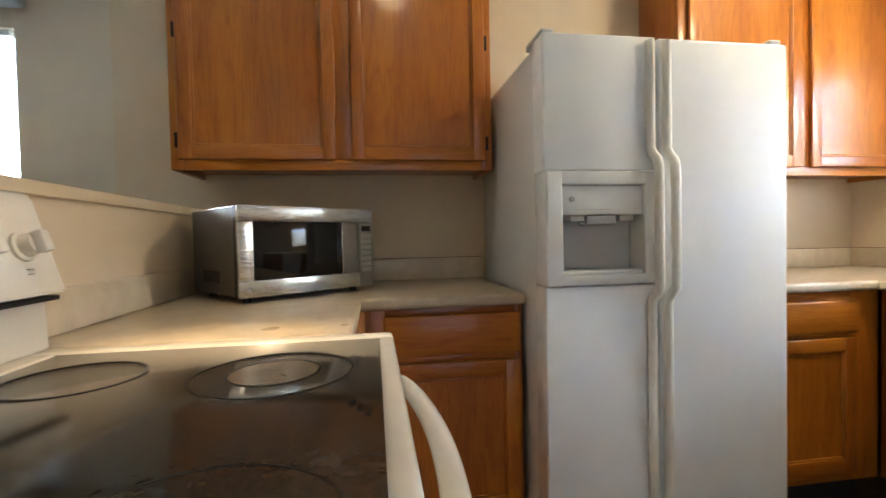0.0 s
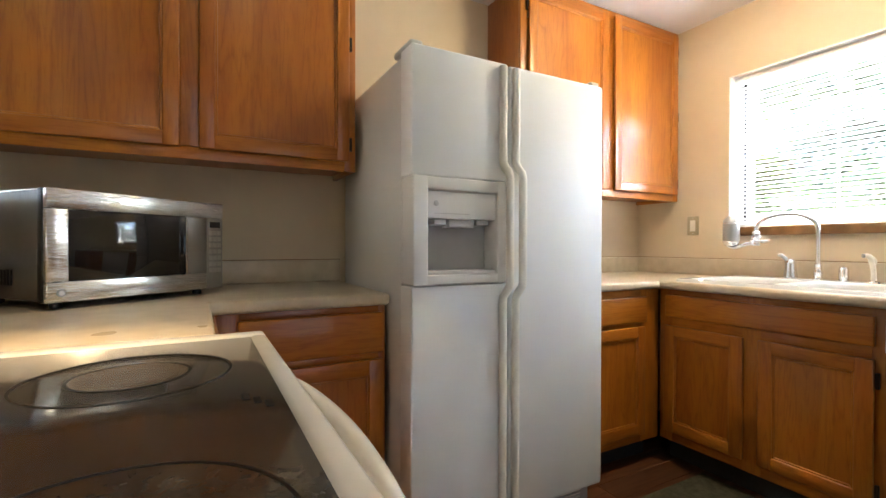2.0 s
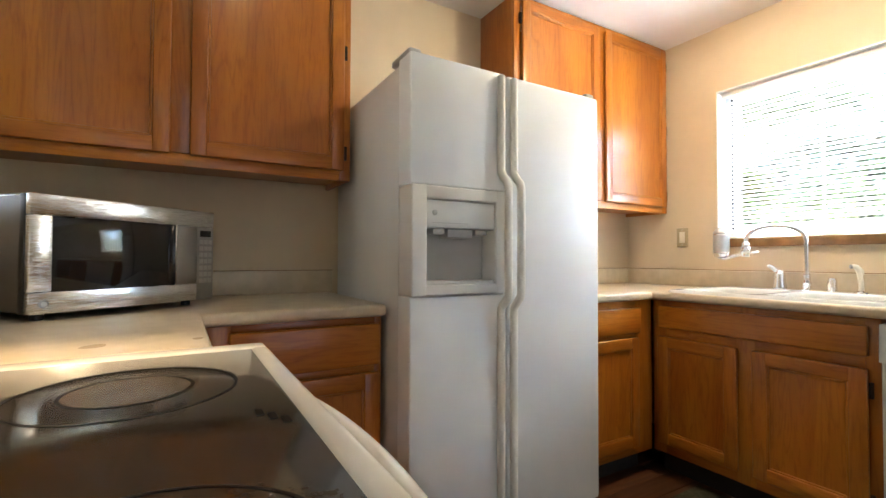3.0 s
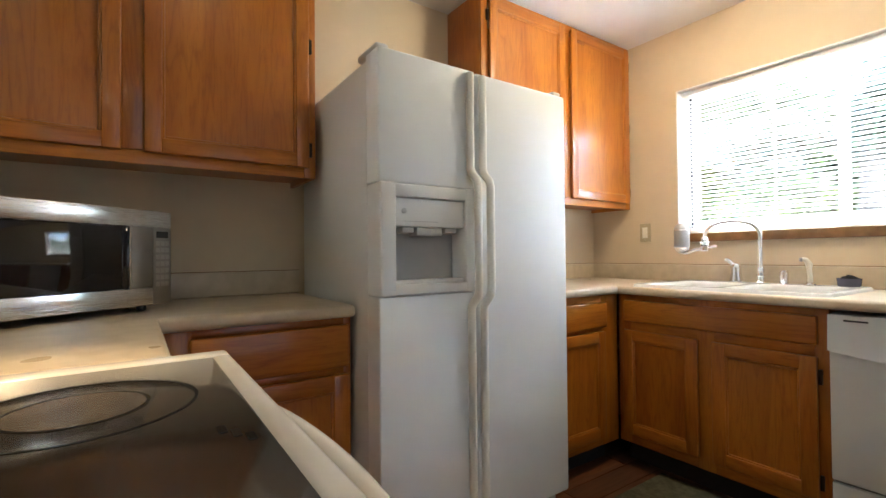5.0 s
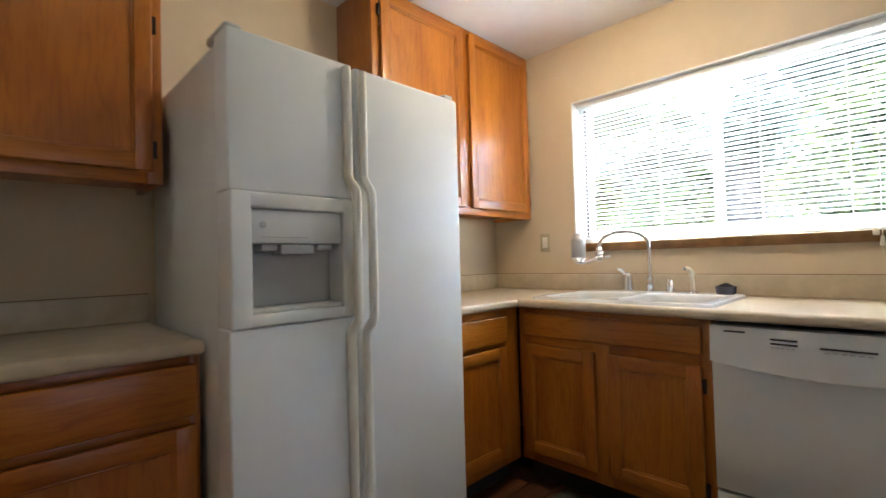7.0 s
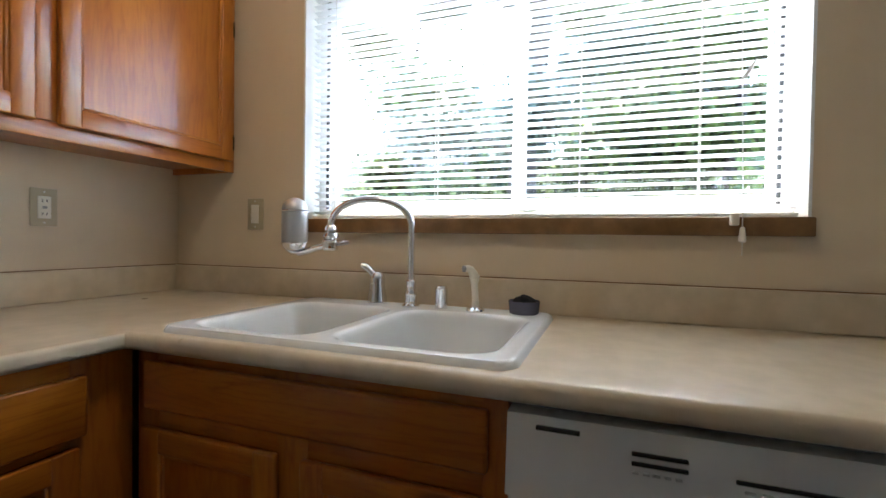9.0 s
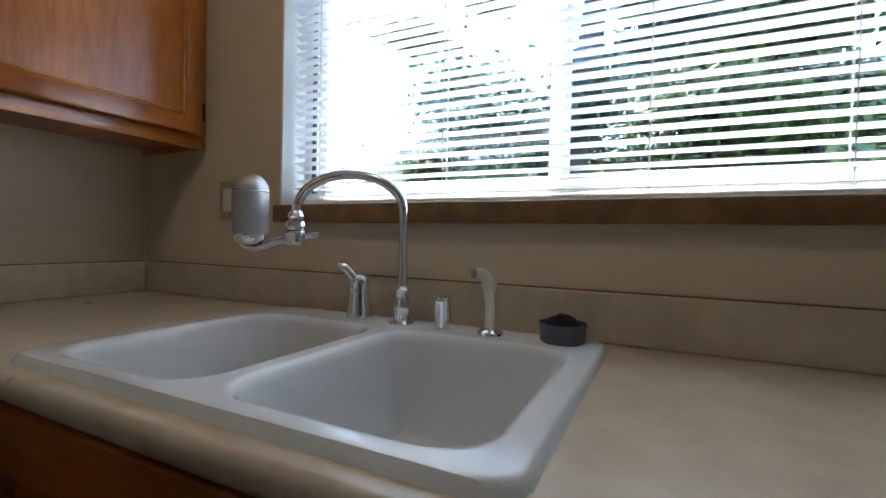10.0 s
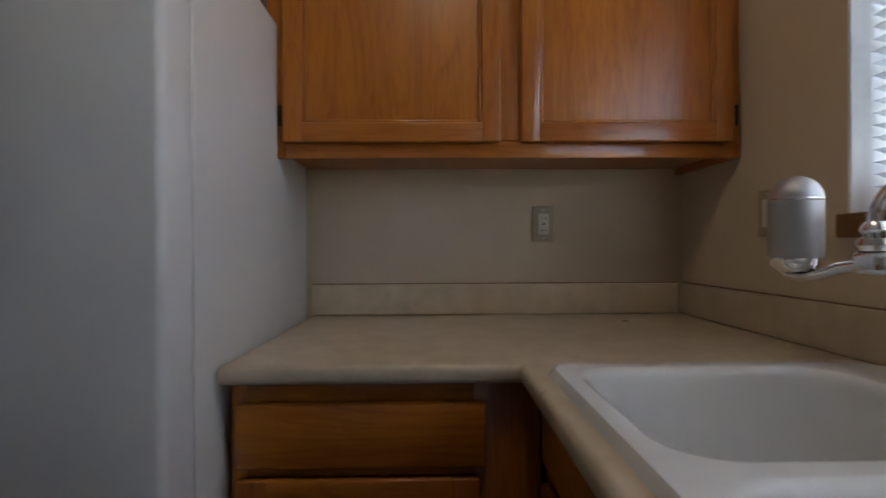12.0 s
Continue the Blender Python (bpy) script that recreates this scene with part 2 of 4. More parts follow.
def tube(points, radii, n=16, bm=None, flat=1.0, up=(0, 0, 1)):
    """A round bar along points; radii one number or one a point."""
    bm = bm or bmesh.new()
    pts = [Vector(p) for p in points]
    if isinstance(radii, (int, float)):
        radii = [radii] * len(pts)
    rings = []
    side = None
    for i, p in enumerate(pts):
        d = (pts[min(i + 1, len(pts) - 1)] - pts[max(i - 1, 0)]).normalized()
        u = Vector(up) if side is None else side
        if abs(d.dot(u)) > 0.98:
            u = Vector((1, 0, 0))
        u = (u - d * d.dot(u)).normalized()
        side = u
        w = d.cross(u)
        rings.append([bm.verts.new(p + (u * math.cos(2 * math.pi * k / n) * flat + w * math.sin(2 * math.pi * k / n)) * radii[i]) for k in range(n)])
    for a, b in zip(rings, rings[1:]):
        for k in range(n):
            bm.faces.new((a[k], a[(k + 1) % n], b[(k + 1) % n], b[k]))
    bm.faces.new(rings[0][::-1])
    bm.faces.new(rings[-1])
    bmesh.ops.recalc_face_normals(bm, faces=bm.faces)
    return bm

def slab(xs, ys, keep, z0, z1, bev, seg=4):
    """A worktop of rectangular cells, with rounded top and bottom rims."""
    bm = bmesh.new()
    vt = {}
    def vert(i, j, z):
        if (i, j, z) not in vt:
            vt[i, j, z] = bm.verts.new((xs[i], ys[j], z))
        return vt[i, j, z]
    cells = {(i, j) for i in range(len(xs) - 1) for j in range(len(ys) - 1) if keep(i, j)}
    for i, j in cells:
        q = ((i, j), (i + 1, j), (i + 1, j + 1), (i, j + 1))
        bm.faces.new([vert(*c, z1) for c in q])
        bm.faces.new([vert(*c, z0) for c in q[::-1]])
        for (a, b), nb in zip(zip(q, q[1:] + q[:1]), ((i, j - 1), (i + 1, j), (i, j + 1), (i - 1, j))):
            if nb not in cells:
                bm.faces.new((vert(*a, z0), vert(*b, z0), vert(*b, z1), vert(*a, z1)))
    bmesh.ops.recalc_face_normals(bm, faces=bm.faces)
    es = [e for e in bm.edges if e.verts[0].co.z == e.verts[1].co.z and abs(e.calc_face_angle(0)) > 1]
    bmesh.ops.bevel(bm, geom=es, offset=bev, segments=seg, affect="EDGES", profile=0.5, clamp_overlap=True)
    return bm

def ring_flat(cx, cy, z, r0, r1, n=64):
    bm = bmesh.new()
    rows = [(r0, z), (r0, z + 0.0006), (r1, z + 0.0006), (r1, z)]
    vs = [[bm.verts.new((cx + r * math.cos(2 * math.pi * k / n), cy + r * math.sin(2 * math.pi * k / n), h)) for k in range(n)] for r, h in rows]
    for a, b in zip(vs, vs[1:]):
        for k in range(n):
            bm.faces.new((a[k], b[k], b[(k + 1) % n], a[(k + 1) % n]))
    bmesh.ops.recalc_face_normals(bm, faces=bm.faces)
    return bm

# ---------------------------------------------------------------- the shell
CEIL_Z = 2.435
WX0, WX1 = -6.6, 0.14
SOUTH_Y = -5.2
WIN_Y0, WIN_Y1, WIN_Z0, WIN_Z1 = -2.096, -0.61, 1.197, 2.058

struct("floor", box(WX0, 0.0, SOUTH_Y, 0.24, -0.12, -0.012), DARK, "dark subfloor under the brown planks")
struct("ceiling", box(WX0, WX1, SOUTH_Y - 0.12, 0.24, CEIL_Z, CEIL_Z + 0.12), CEIL, "white lightly textured ceiling")
struct("wall_back", box(-3.69, 0.0, 0.0, 0.12, -0.012, CEIL_Z), WALL, "cream painted kitchen wall behind cabinets and fridge")
def window_wall():
    bm = bmesh.new()
    add_box(bm, 0, WX1, SOUTH_Y - 0.12, WIN_Y0, -0.012, CEIL_Z)
    add_box(bm, 0, WX1, WIN_Y1, 0.24, -0.012, CEIL_Z)
    add_box(bm, 0, WX1, WIN_Y0, WIN_Y1, -0.012, WIN_Z0)
    add_box(bm, 0, WX1, WIN_Y0, WIN_Y1, WIN_Z1, CEIL_Z)
    return bm
struct("wall_window", window_wall(), WALL, "cream painted kitchen wall with the sink window")
struct("wall_half", box(-3.42, -3.302, -3.2, 0.0, -0.012, 1.222), WALL, "cream painted half wall behind the range")
struct("trim", box(-3.45, -3.287, -3.22, -0.001, 1.222, 1.252, 0.004), WALL, "painted ledge cap on the half wall", True)
DW0, DW1 = -5.20, -4.135
def dining_wall():
    bm = bmesh.new()
    add_box(bm, WX0, DW0, 0.121, 0.24, -0.012, CEIL_Z)
    add_box(bm, DW1, 0.0, 0.121, 0.24, -0.012, CEIL_Z)
    add_box(bm, DW0, DW1, 0.121, 0.24, -0.012, 1.0)
    add_box(bm, DW0, DW1, 0.121, 0.24, 2.07, CEIL_Z)
    return bm
struct("wall_dining", dining_wall(), WALL2, "pale painted wall of the next room with a window")
struct("wall_west", box(WX0 - 0.12, WX0, SOUTH_Y, 0.24, -0.012, CEIL_Z), WALL2, "pale painted side wall of the next room")
struct("wall_south", box(WX0, 0, SOUTH_Y - 0.12, SOUTH_Y, -0.012, CEIL_Z), WALL2, "pale painted wall behind the kitchen")

# ---------------------------------------------------------------- sink window, sill, blind
win = tagged(new("window_1"), "white vinyl sliding window over the kitchen sink", "window", "", "structure")
def rect_frame(x0, x1, y0, y1, z0, z1, w):
    bm = bmesh.new()
    add_box(bm, x0, x1, y0, y0 + w, z0, z1, 0.003)
    add_box(bm, x0, x1, y1 - w, y1, z0, z1, 0.003)
    add_box(bm, x0, x1, y0 + w, y1 - w, z0, z0 + w, 0.003)
    add_box(bm, x0, x1, y0 + w, y1 - w, z1 - w, z1, 0.003)
    return bm
YM = -1.36
part("window_frame", rect_frame(0.085, 0.135, WIN_Y0 + 0.002, WIN_Y1 - 0.002, WIN_Z0 + 0.002, WIN_Z1 - 0.002, 0.035), VINYL, win)
part("sash", rect_frame(0.092, 0.112, WIN_Y0 + 0.037, YM + 0.02, WIN_Z0 + 0.037, WIN_Z1 - 0.037, 0.03), VINYL, win)
part("sash", rect_frame(0.113, 0.131, YM - 0.02, WIN_Y1 - 0.037, WIN_Z0 + 0.037, WIN_Z1 - 0.037, 0.03), VINYL, win)
for px, a, b in ((0.100, WIN_Y0 + 0.067, YM - 0.01), (0.121, YM + 0.01, WIN_Y1 - 0.067)):
    p = part("pane", box(px, px + 0.004, a, b, WIN_Z0 + 0.067, WIN_Z1 - 0.067), GLASS, win, "clear window glass", False)
    p.visible_shadow = False
# Dark strips for the gasket line, its shade put into the colour.
GASKET = plain("shaded_window_gasket", (0.05, 0.05, 0.055), 0.6)
for ya in (WIN_Y0 + 0.038, WIN_Y1 - 0.046):
    part("gasket", box(0.080, 0.0915, ya, ya + 0.008, WIN_Z0 + 0.04, WIN_Z1 - 0.04, 0.001), GASKET, win, "dark window gasket strip with its shade in the colour")
def reveal():
    bm = bmesh.new()
    add_box(bm, -0.003, 0.085, WIN_Y1 - 0.006, WIN_Y1 + 0.0015, WIN_Z0, WIN_Z1)
    add_box(bm, -0.003, 0.085, WIN_Y0 - 0.0015, WIN_Y0 + 0.006, WIN_Z0, WIN_Z1)
    add_box(bm, -0.003, 0.085, WIN_Y0 + 0.006, WIN_Y1 - 0.006, WIN_Z1 - 0.006, WIN_Z1 + 0.0015)
    return bm
part("reveal", reveal(), VINYL, win, "white painted window reveal")
sill = struct("window_sill", box(-0.028, 0.084, WIN_Y0 - 0.004, WIN_Y1 + 0.004, WIN_Z0 - 0.048, WIN_Z0 - 0.0005, 0.004), SILL, "brown stained wooden window sill board", True)

blind = thing("mini_blind", "white aluminium mini blind lowered in the sink window", "blind")
BY0, BY1 = WIN_Y0 + 0.014, WIN_Y1 - 0.014
BX = 0.042
part("headrail", box(BX - 0.014, BX + 0.014, BY0, BY1, WIN_Z1 - 0.036, WIN_Z1 - 0.008, 0.002), BLIND, blind)
part("bottom_rail", box(BX - 0.013, BX + 0.013, BY0, BY1, WIN_Z0 + 0.003, WIN_Z0 + 0.014, 0.003), BLIND, blind)
def slat_mesh():
    bm = bmesh.new()
    k = 4
    top, bot = [], []
    for i in range(k + 1):
        u = -0.0125 + 0.025 * i / k
        h = 0.0022 * (1 - (u / 0.0125) ** 2)
        top.append([bm.verts.new((u, y, h + 0.0003)) for y in (BY0, BY1)])
        bot.append([bm.verts.new((u, y, h - 0.0003)) for y in (BY0, BY1)])
    for i in range(k):
        bm.faces.new((top[i][0], top[i + 1][0], top[i + 1][1], top[i][1]))
        bm.faces.new((bot[i][1], bot[i + 1][1], bot[i + 1][0], bot[i][0]))
    bm.faces.new((top[0][1], bot[0][1], bot[0][0], top[0][0]))
    bm.faces.new((top[k][0], bot[k][0], bot[k][1], top[k][1]))
    bmesh.ops.recalc_face_normals(bm, faces=bm.faces)
    return bm
slat_me = mesh_of("slat", slat_mesh(), BLIND)
PITCH = 0.0238
n_slats = int((WIN_Z1 - 0.045 - (WIN_Z0 + 0.02)) / PITCH)
rs = random.Random(5)
for i in range(n_slats):
    s = new("slat", slat_me)
    s.parent = blind
    tilt = 13 + rs.uniform(-2.5, 2.5)
    s.matrix_local = pose(BX, 0, WIN_Z0 + 0.024 + PITCH * i, 0, tilt, rs.uniform(-0.08, 0.08))
for yc in (-0.72, -1.10, -1.55, -1.86, -2.02):
    bm = bmesh.new()
    for dx in (-0.0125, 0.0125):
        add_box(bm, BX + dx - 0.0006, BX + dx + 0.0006, yc - 0.0012, yc + 0.0012, WIN_Z0 + 0.012, WIN_Z1 - 0.03)
    part("ladder_cord", bm, CORD, blind)
pull = thing("blind_pull_cord", "thin lift cord with white tassel hanging at the blind", "blind cord")
part("cord", tube([(0.018, -1.945, 2.02), (0.012, -1.947, 1.6), (-0.033, -1.946, 1.25), (-0.036, -1.946, 1.10)], 0.0014, 8), CORD, pull)
part("tassel", lathe([(0.003, 0.02), (0.006, 0.016), (0.009, -0.016), (0.004, -0.02)], (-0.036, -1.946, 1.152), 12), IVORY, pull)
part("cord_lock", box(-0.044, -0.030, -1.938, -1.918, 1.175, 1.205, 0.003), IVORY, pull)
part("knot", tube([(0.010, -1.947, 1.55), (0.010, -1.962, 1.57), (0.010, -1.978, 1.60)], [0.003, 0.005, 0.002], 8), CORD, pull)

# ---------------------------------------------------------------- worktops
ZL, ZR = 0.923, 0.916
LX = -3.302
struct_l = slab([LX, -2.653, -2.098], [-1.183, -0.644, -0.001], lambda i, j: not (i == 1 and j == 0), ZL - 0.042, ZL, 0.014)
ct1 = part("worktop", struct_l, LAMINATE)
tagged(ct1, "beige mottled laminate corner worktop beside the range", "worktop")
SX0, SX1, SY0, SY1 = -0.630, -0.048, -1.500, -0.690
ct2 = part("worktop", slab([-1.222, -0.662, SX0 + 0.03, SX1 - 0.03, -0.001], [-2.95, SY0 + 0.03, SY1 - 0.03, -0.648, -0.001],
           lambda i, j: not (i == 0 and j < 3) and not (i == 2 and j == 1), ZR - 0.038, ZR, 0.013), LAMINATE)
tagged(ct2, "beige mottled laminate worktop around the white sink", "worktop")
def splash(name_label, x0, x1, y0, y1, z):
    tagged(part("backsplash", box(x0, x1, y0, y1, z + 0.0005, z + 0.1, 0.005, 3), LAMINATE), name_label, "backsplash")
splash("low beige laminate backsplash on the microwave counter", LX + 0.02, -2.098, -0.02, -0.001, ZL)
splash("low beige laminate backsplash on the half wall", LX + 0.001, LX + 0.019, -1.183, -0.001, ZL)
splash("low beige laminate backsplash beside the fridge", -1.222, -0.021, -0.02, -0.001, ZR)
splash("low beige laminate backsplash under the window", -0.02, -0.001, -2.95, -0.001, ZR)
def caulk(x0, x1, y0, y1, z):
    tagged(part("caulk_line", box(x0, x1, y0, y1, z, z + 0.003), SILL), "thin brown caulk line above the backsplash", "caulk", "", "structure")
caulk(LX + 0.02, -2.098, -0.012, -0.0005, ZL + 0.1)
caulk(-1.222, -0.02, -0.012, -0.0005, ZR + 0.1)
caulk(-0.012, -0.0005, -2.95, -0.013, ZR + 0.1)

# ---------------------------------------------------------------- cabinets
def door_front(parent, name, u0, u1, z0, z1, place, rail=0.055, panel=True, grain=None):
    """A framed door or a slab drawer front; place maps (u, depth, z) into the world, depth growing towards the room."""
    horiz = OAK_X if place(1, 0, 0)[0] != place(0, 0, 0)[0] else OAK_Y
    def pl(bm):
        for v in bm.verts:
            v.co = Vector(place(*v.co))
        bmesh.ops.recalc_face_normals(bm, faces=bm.faces)
        return bm
    t = 0.019
    if not panel:
        bm = bmesh.new()
        add_box(bm, u0, u1, 0.001, t, z0, z1, 0.006, 3)
        return part(name, pl(bm), horiz, parent)
    d = part(name, pl(box(u0, u0 + rail, 0.001, t, z0, z1, 0.005, 3)), OAK_V, parent)
    part("stile", pl(box(u1 - rail, u1, 0.001, t, z0, z1, 0.005, 3)), OAK_V, d)
    for a, b in ((z0, z0 + rail), (z1 - rail, z1)):
        bm = bmesh.new()
        add_box(bm, u0 + rail - 0.004, u1 - rail + 0.004, 0.001, t - 0.0006, a, b, 0.005, 3)
        part("rail", pl(bm), horiz, d)
    bm = bmesh.new()
    i = rail - 0.002
    for a, b, c, e in ((u0 + i, u0 + i + 0.010, z0 + i, z1 - i), (u1 - i - 0.010, u1 - i, z0 + i, z1 - i),
                       (u0 + i + 0.01, u1 - i - 0.01, z0 + i, z0 + i + 0.010), (u0 + i + 0.01, u1 - i - 0.01, z1 - i - 0.010, z1 - i)):
        add_box(bm, a, b, 0.003, 0.014, c, e, 0.0045, 2)
    part("moulding", pl(bm), OAK_V, d)
    bm = bmesh.new()
    add_box(bm, u0 + rail - 0.006, u1 - rail + 0.006, 0.002, 0.0085, z0 + rail - 0.006, z1 - rail + 0.006)
    part("panel", pl(bm), OAK_V, d, "", False)
    return d

def on_back(yf):
    return lambda u, d, z: (u, yf - d, z)
def on_side(xf):
    return lambda u, d, z: (xf - d, u, z)

def hinge(parent, place, u, z):
    bm = bmesh.new()
    add_box(bm, u - 0.006, u + 0.006, 0.0005, 0.013, z - 0.028, z + 0.028, 0.002)
    for v in bm.verts:
        v.co = Vector(place(*v.co))
    bmesh.ops.recalc_face_normals(bm, faces=bm.faces)
    part("hinge", bm, HINGE, parent, "dark bronze hinge")

def upper_cabinet(x0, x1, z0, z1, label, doors):
    c = thing("wall_cabinet", label, "cabinet", "wall cabinets")
    yf = -0.296
    part("side", box(x0, x0 + 0.018, yf + 0.0195, -0.001, z0, z1, 0.001), OAK_V, c)
    part("side", box(x1 - 0.018, x1, yf + 0.0195, -0.001, z0, z1, 0.001), OAK_V, c)
    part("bottom", box(x0 + 0.0185, x1 - 0.0185, yf + 0.0195, -0.001, z0 + 0.022, z0 + 0.036), OAK_X, c)
    part("back", box(x0 + 0.0185, x1 - 0.0185, -0.012, -0.002, z0 + 0.037, z1 - 0.002), OAK_V, c)
    xm = (doors[0][1] + doors[1][0]) / 2
    part("face_stile", box(x0, x0 + 0.045, yf, yf + 0.019, z0, z1, 0.002), OAK_V, c)
    part("face_stile", box(x1 - 0.045, x1, yf, yf + 0.019, z0, z1, 0.002), OAK_V, c)
    part("face_stile", box(xm - 0.04, xm + 0.04, yf + 0.0004, yf + 0.019, z0 + 0.046, z1 - 0.04, 0.002), OAK_V, c)
    part("face_rail", box(x0 + 0.0455, x1 - 0.0455, yf, yf + 0.019, z0, z0 + 0.045, 0.002), OAK_X, c)
    part("face_rail", box(x0 + 0.0455, x1 - 0.0455, yf, yf + 0.019, z1 - 0.04, z1, 0.002), OAK_X, c)
    for k, (a, b) in enumerate(doors):
        door_front(c, "door", a, b, z0 + 0.038, z1 - 0.028, on_back(yf - 0.001), 0.052)
        hu = a - 0.007 if k == 0 else b + 0.007
        for hz in (z0 + 0.11, (z0 + z1) / 2, z1 - 0.12):
            hinge(c, on_back(yf), hu, hz)
    return c

upper_cabinet(-3.35, -2.112, 1.392, CEIL_Z - 0.004, "honey oak wall cabinet with two doors above the microwave", [(-3.318, -2.742), (-2.683, -2.142)])
upper_cabinet(-1.258, -0.006, 1.371, CEIL_Z - 0.004, "honey oak wall cabinet with two doors beside the window", [(-1.214, -0.646), (-0.594, -0.030)])

def base_body(c, place, u0, u1, ztop, stiles, rails, depth=0.58):
    """Face frame, carcass and toe kick of a base unit."""
    def pl(bm):
        for v in bm.verts:
            v.co = Vector(place(*v.co))
        bmesh.ops.recalc_face_normals(bm, faces=bm.faces)
        return bm
    horiz = OAK_X if place(1, 0, 0)[0] != place(0, 0, 0)[0] else OAK_Y
    for a, b in stiles:
        part("face_stile", pl(box(a, b, -0.019, 0, 0.115, ztop, 0.0015)), OAK_V, c)
    for a, b in rails:
        part("face_rail", pl(box(u0 + 0.02, u1 - 0.02, -0.018, -0.0008, a, b, 0.0015)), horiz, c)
    bm = bmesh.new()
    add_box(bm, u0 + 0.0005, u0 + 0.018, -depth, -0.0195, 0.115, ztop)
    add_box(bm, u1 - 0.018, u1 - 0.0005, -depth, -0.0195, 0.115, ztop)
    add_box(bm, u0 + 0.0185, u1 - 0.0185, -depth, -0.0195, 0.115, 0.13)
    part("carcass", pl(bm), OAK_V, c, "", False)
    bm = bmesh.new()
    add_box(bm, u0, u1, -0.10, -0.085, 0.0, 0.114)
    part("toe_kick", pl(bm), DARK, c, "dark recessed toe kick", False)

YF = -0.608
c = thing("base_cabinet", "honey oak base cabinet with drawer and door beside the fridge", "cabinet", "base cabinets")
base_body(c, on_back(YF), -2.66, -2.10, ZL - 0.043, [(-2.66, -2.575), (-2.125, -2.10)], [(0.115, 0.165), (0.69, 0.715), (0.85, ZL - 0.043)])
door_front(c, "drawer_front", -2.58, -2.112, 0.716, 0.856, on_back(YF - 0.001), panel=False)
door_front(c, "door", -2.58, -2.112, 0.16, 0.692, on_back(YF - 0.001))
c = thing("base_cabinet", "dark oak base cabinet with drawer and door beside the sink", "cabinet", "base cabinets")
base_body(c, on_back(YF), -1.215, -0.615, ZR - 0.039, [(-1.215, -1.185), (-0.745, -0.615)], [(0.115, 0.165), (0.69, 0.715), (0.83, ZR - 0.039)])
door_front(c, "drawer_front", -1.2, -0.722, 0.712, 0.838, on_back(YF - 0.001), panel=False)
door_front(c, "door", -1.2, -0.735, 0.158, 0.692, on_back(YF - 0.001))
XF = -0.604
c = thing("sink_cabinet", "honey oak sink base cabinet with two doors and a false front", "cabinet", "base cabinets")
base_body(c, on_side(XF), -1.484, -0.612, ZR - 0.039, [(-1.484, -1.44), (-1.085, -1.01), (-0.68, -0.612)], [(0.115, 0.165), (0.69, 0.74), (0.83, ZR - 0.039)])
door_front(c, "false_drawer_front", -1.452, -0.652, 0.738, 0.846, on_side(XF - 0.001), panel=False)
door_front(c, "door", -1.018, -0.645, 0.165, 0.694, on_side(XF - 0.001))
door_front(c, "door", -1.450, -1.078, 0.165, 0.694, on_side(XF - 0.001))
for hz in (0.23, 0.62):
    hinge(c, on_side(XF), -1.458, hz)
c = thing("base_cabinet", "oak base cabinet at the worktop's end beside the dishwasher", "cabinet", "base cabinets")
base_body(c, on_side(XF), -2.93, -2.105, ZR - 0.039, [(-2.93, -2.89), (-2.145, -2.105)], [(0.115, 0.165), (0.69, 0.74), (0.83, ZR - 0.039)])
door_front(c, "drawer_front", -2.905, -2.13, 0.738, 0.846, on_side(XF - 0.001), panel=False)
door_front(c, "door", -2.51, -2.13, 0.165, 0.694, on_side(XF - 0.001))
door_front(c, "door", -2.905, -2.525, 0.165, 0.694, on_side(XF - 0.001))
c = thing("base_cabinet", "oak corner base cabinet hidden beside the range", "cabinet", "base cabinets")
part("side", box(-2.66, -2.642, -1.18, -0.61, 0.0, ZL - 0.043), OAK_V, c)

# ---------------------------------------------------------------- dishwasher
dw = thing("dishwasher", "white built-in dishwasher under the worktop", "dishwasher")
D0, D1 = -2.098, -1.489
part("body", box(-0.60, -0.05, D0, D1, 0.02, 0.86), GREYP, dw)
part("door", box(-0.628, -0.601, D0, D1, 0.265, 0.735, 0.006, 3), WHITE, dw)
cp = bmesh.new()
n = 14
prof = []
for i in range(n + 1):
    y = D0 + (D1 - D0) * i / n
    s = 1 - (2 * i / n - 1) ** 2
    prof.append((y, 0.730 - 0.026 * s))
rows = [[cp.verts.new((x, y, z)) for y, z in [(y, (zz if k else 0.858)) for y, zz in prof]] for x, k in ((-0.602, 0), (-0.640, 0), (-0.648, 1), (-0.602, 1))]
for a, b in zip(rows, rows[1:]):
    for i in range(n):
        cp.faces.new((a[i], a[i + 1], b[i + 1], b[i]))
for k in (0, n):
    cp.faces.new([r[k] for r in rows])
bmesh.ops.recalc_face_normals(cp, faces=cp.faces)
panel = part("control_panel", cp, WHITE, dw)
def on_panel(name, y0, y1, z0, z1, mat, label=""):
    part(name, box(-0.6475, -0.640, y0, y1, z0, z1, 0.001), mat, panel, label)
on_panel("vent_slot", -1.60, -1.535, 0.838, 0.844, BLACK, "dark vent slot")
for z in (0.822, 0.808):
    on_panel("button_row", -1.745, -1.672, z, z + 0.005, BLACK, "dark button row")
on_panel("button_row", -1.935, -1.802, 0.806, 0.811, BLACK, "dark button row")
for i in range(5):
    on_panel("caption_bar", -1.738 + 0.014 * i, -1.729 + 0.014 * i, 0.796, 0.799, SHADOWP)
for i in range(6):
    on_panel("caption_bar", -1.925 + 0.02 * i, -1.912 + 0.02 * i, 0.795, 0.798, SHADOWP)
part("lower_panel", box(-0.622, -0.601, D0, D1, 0.09, 0.252, 0.004), WHITE, dw)
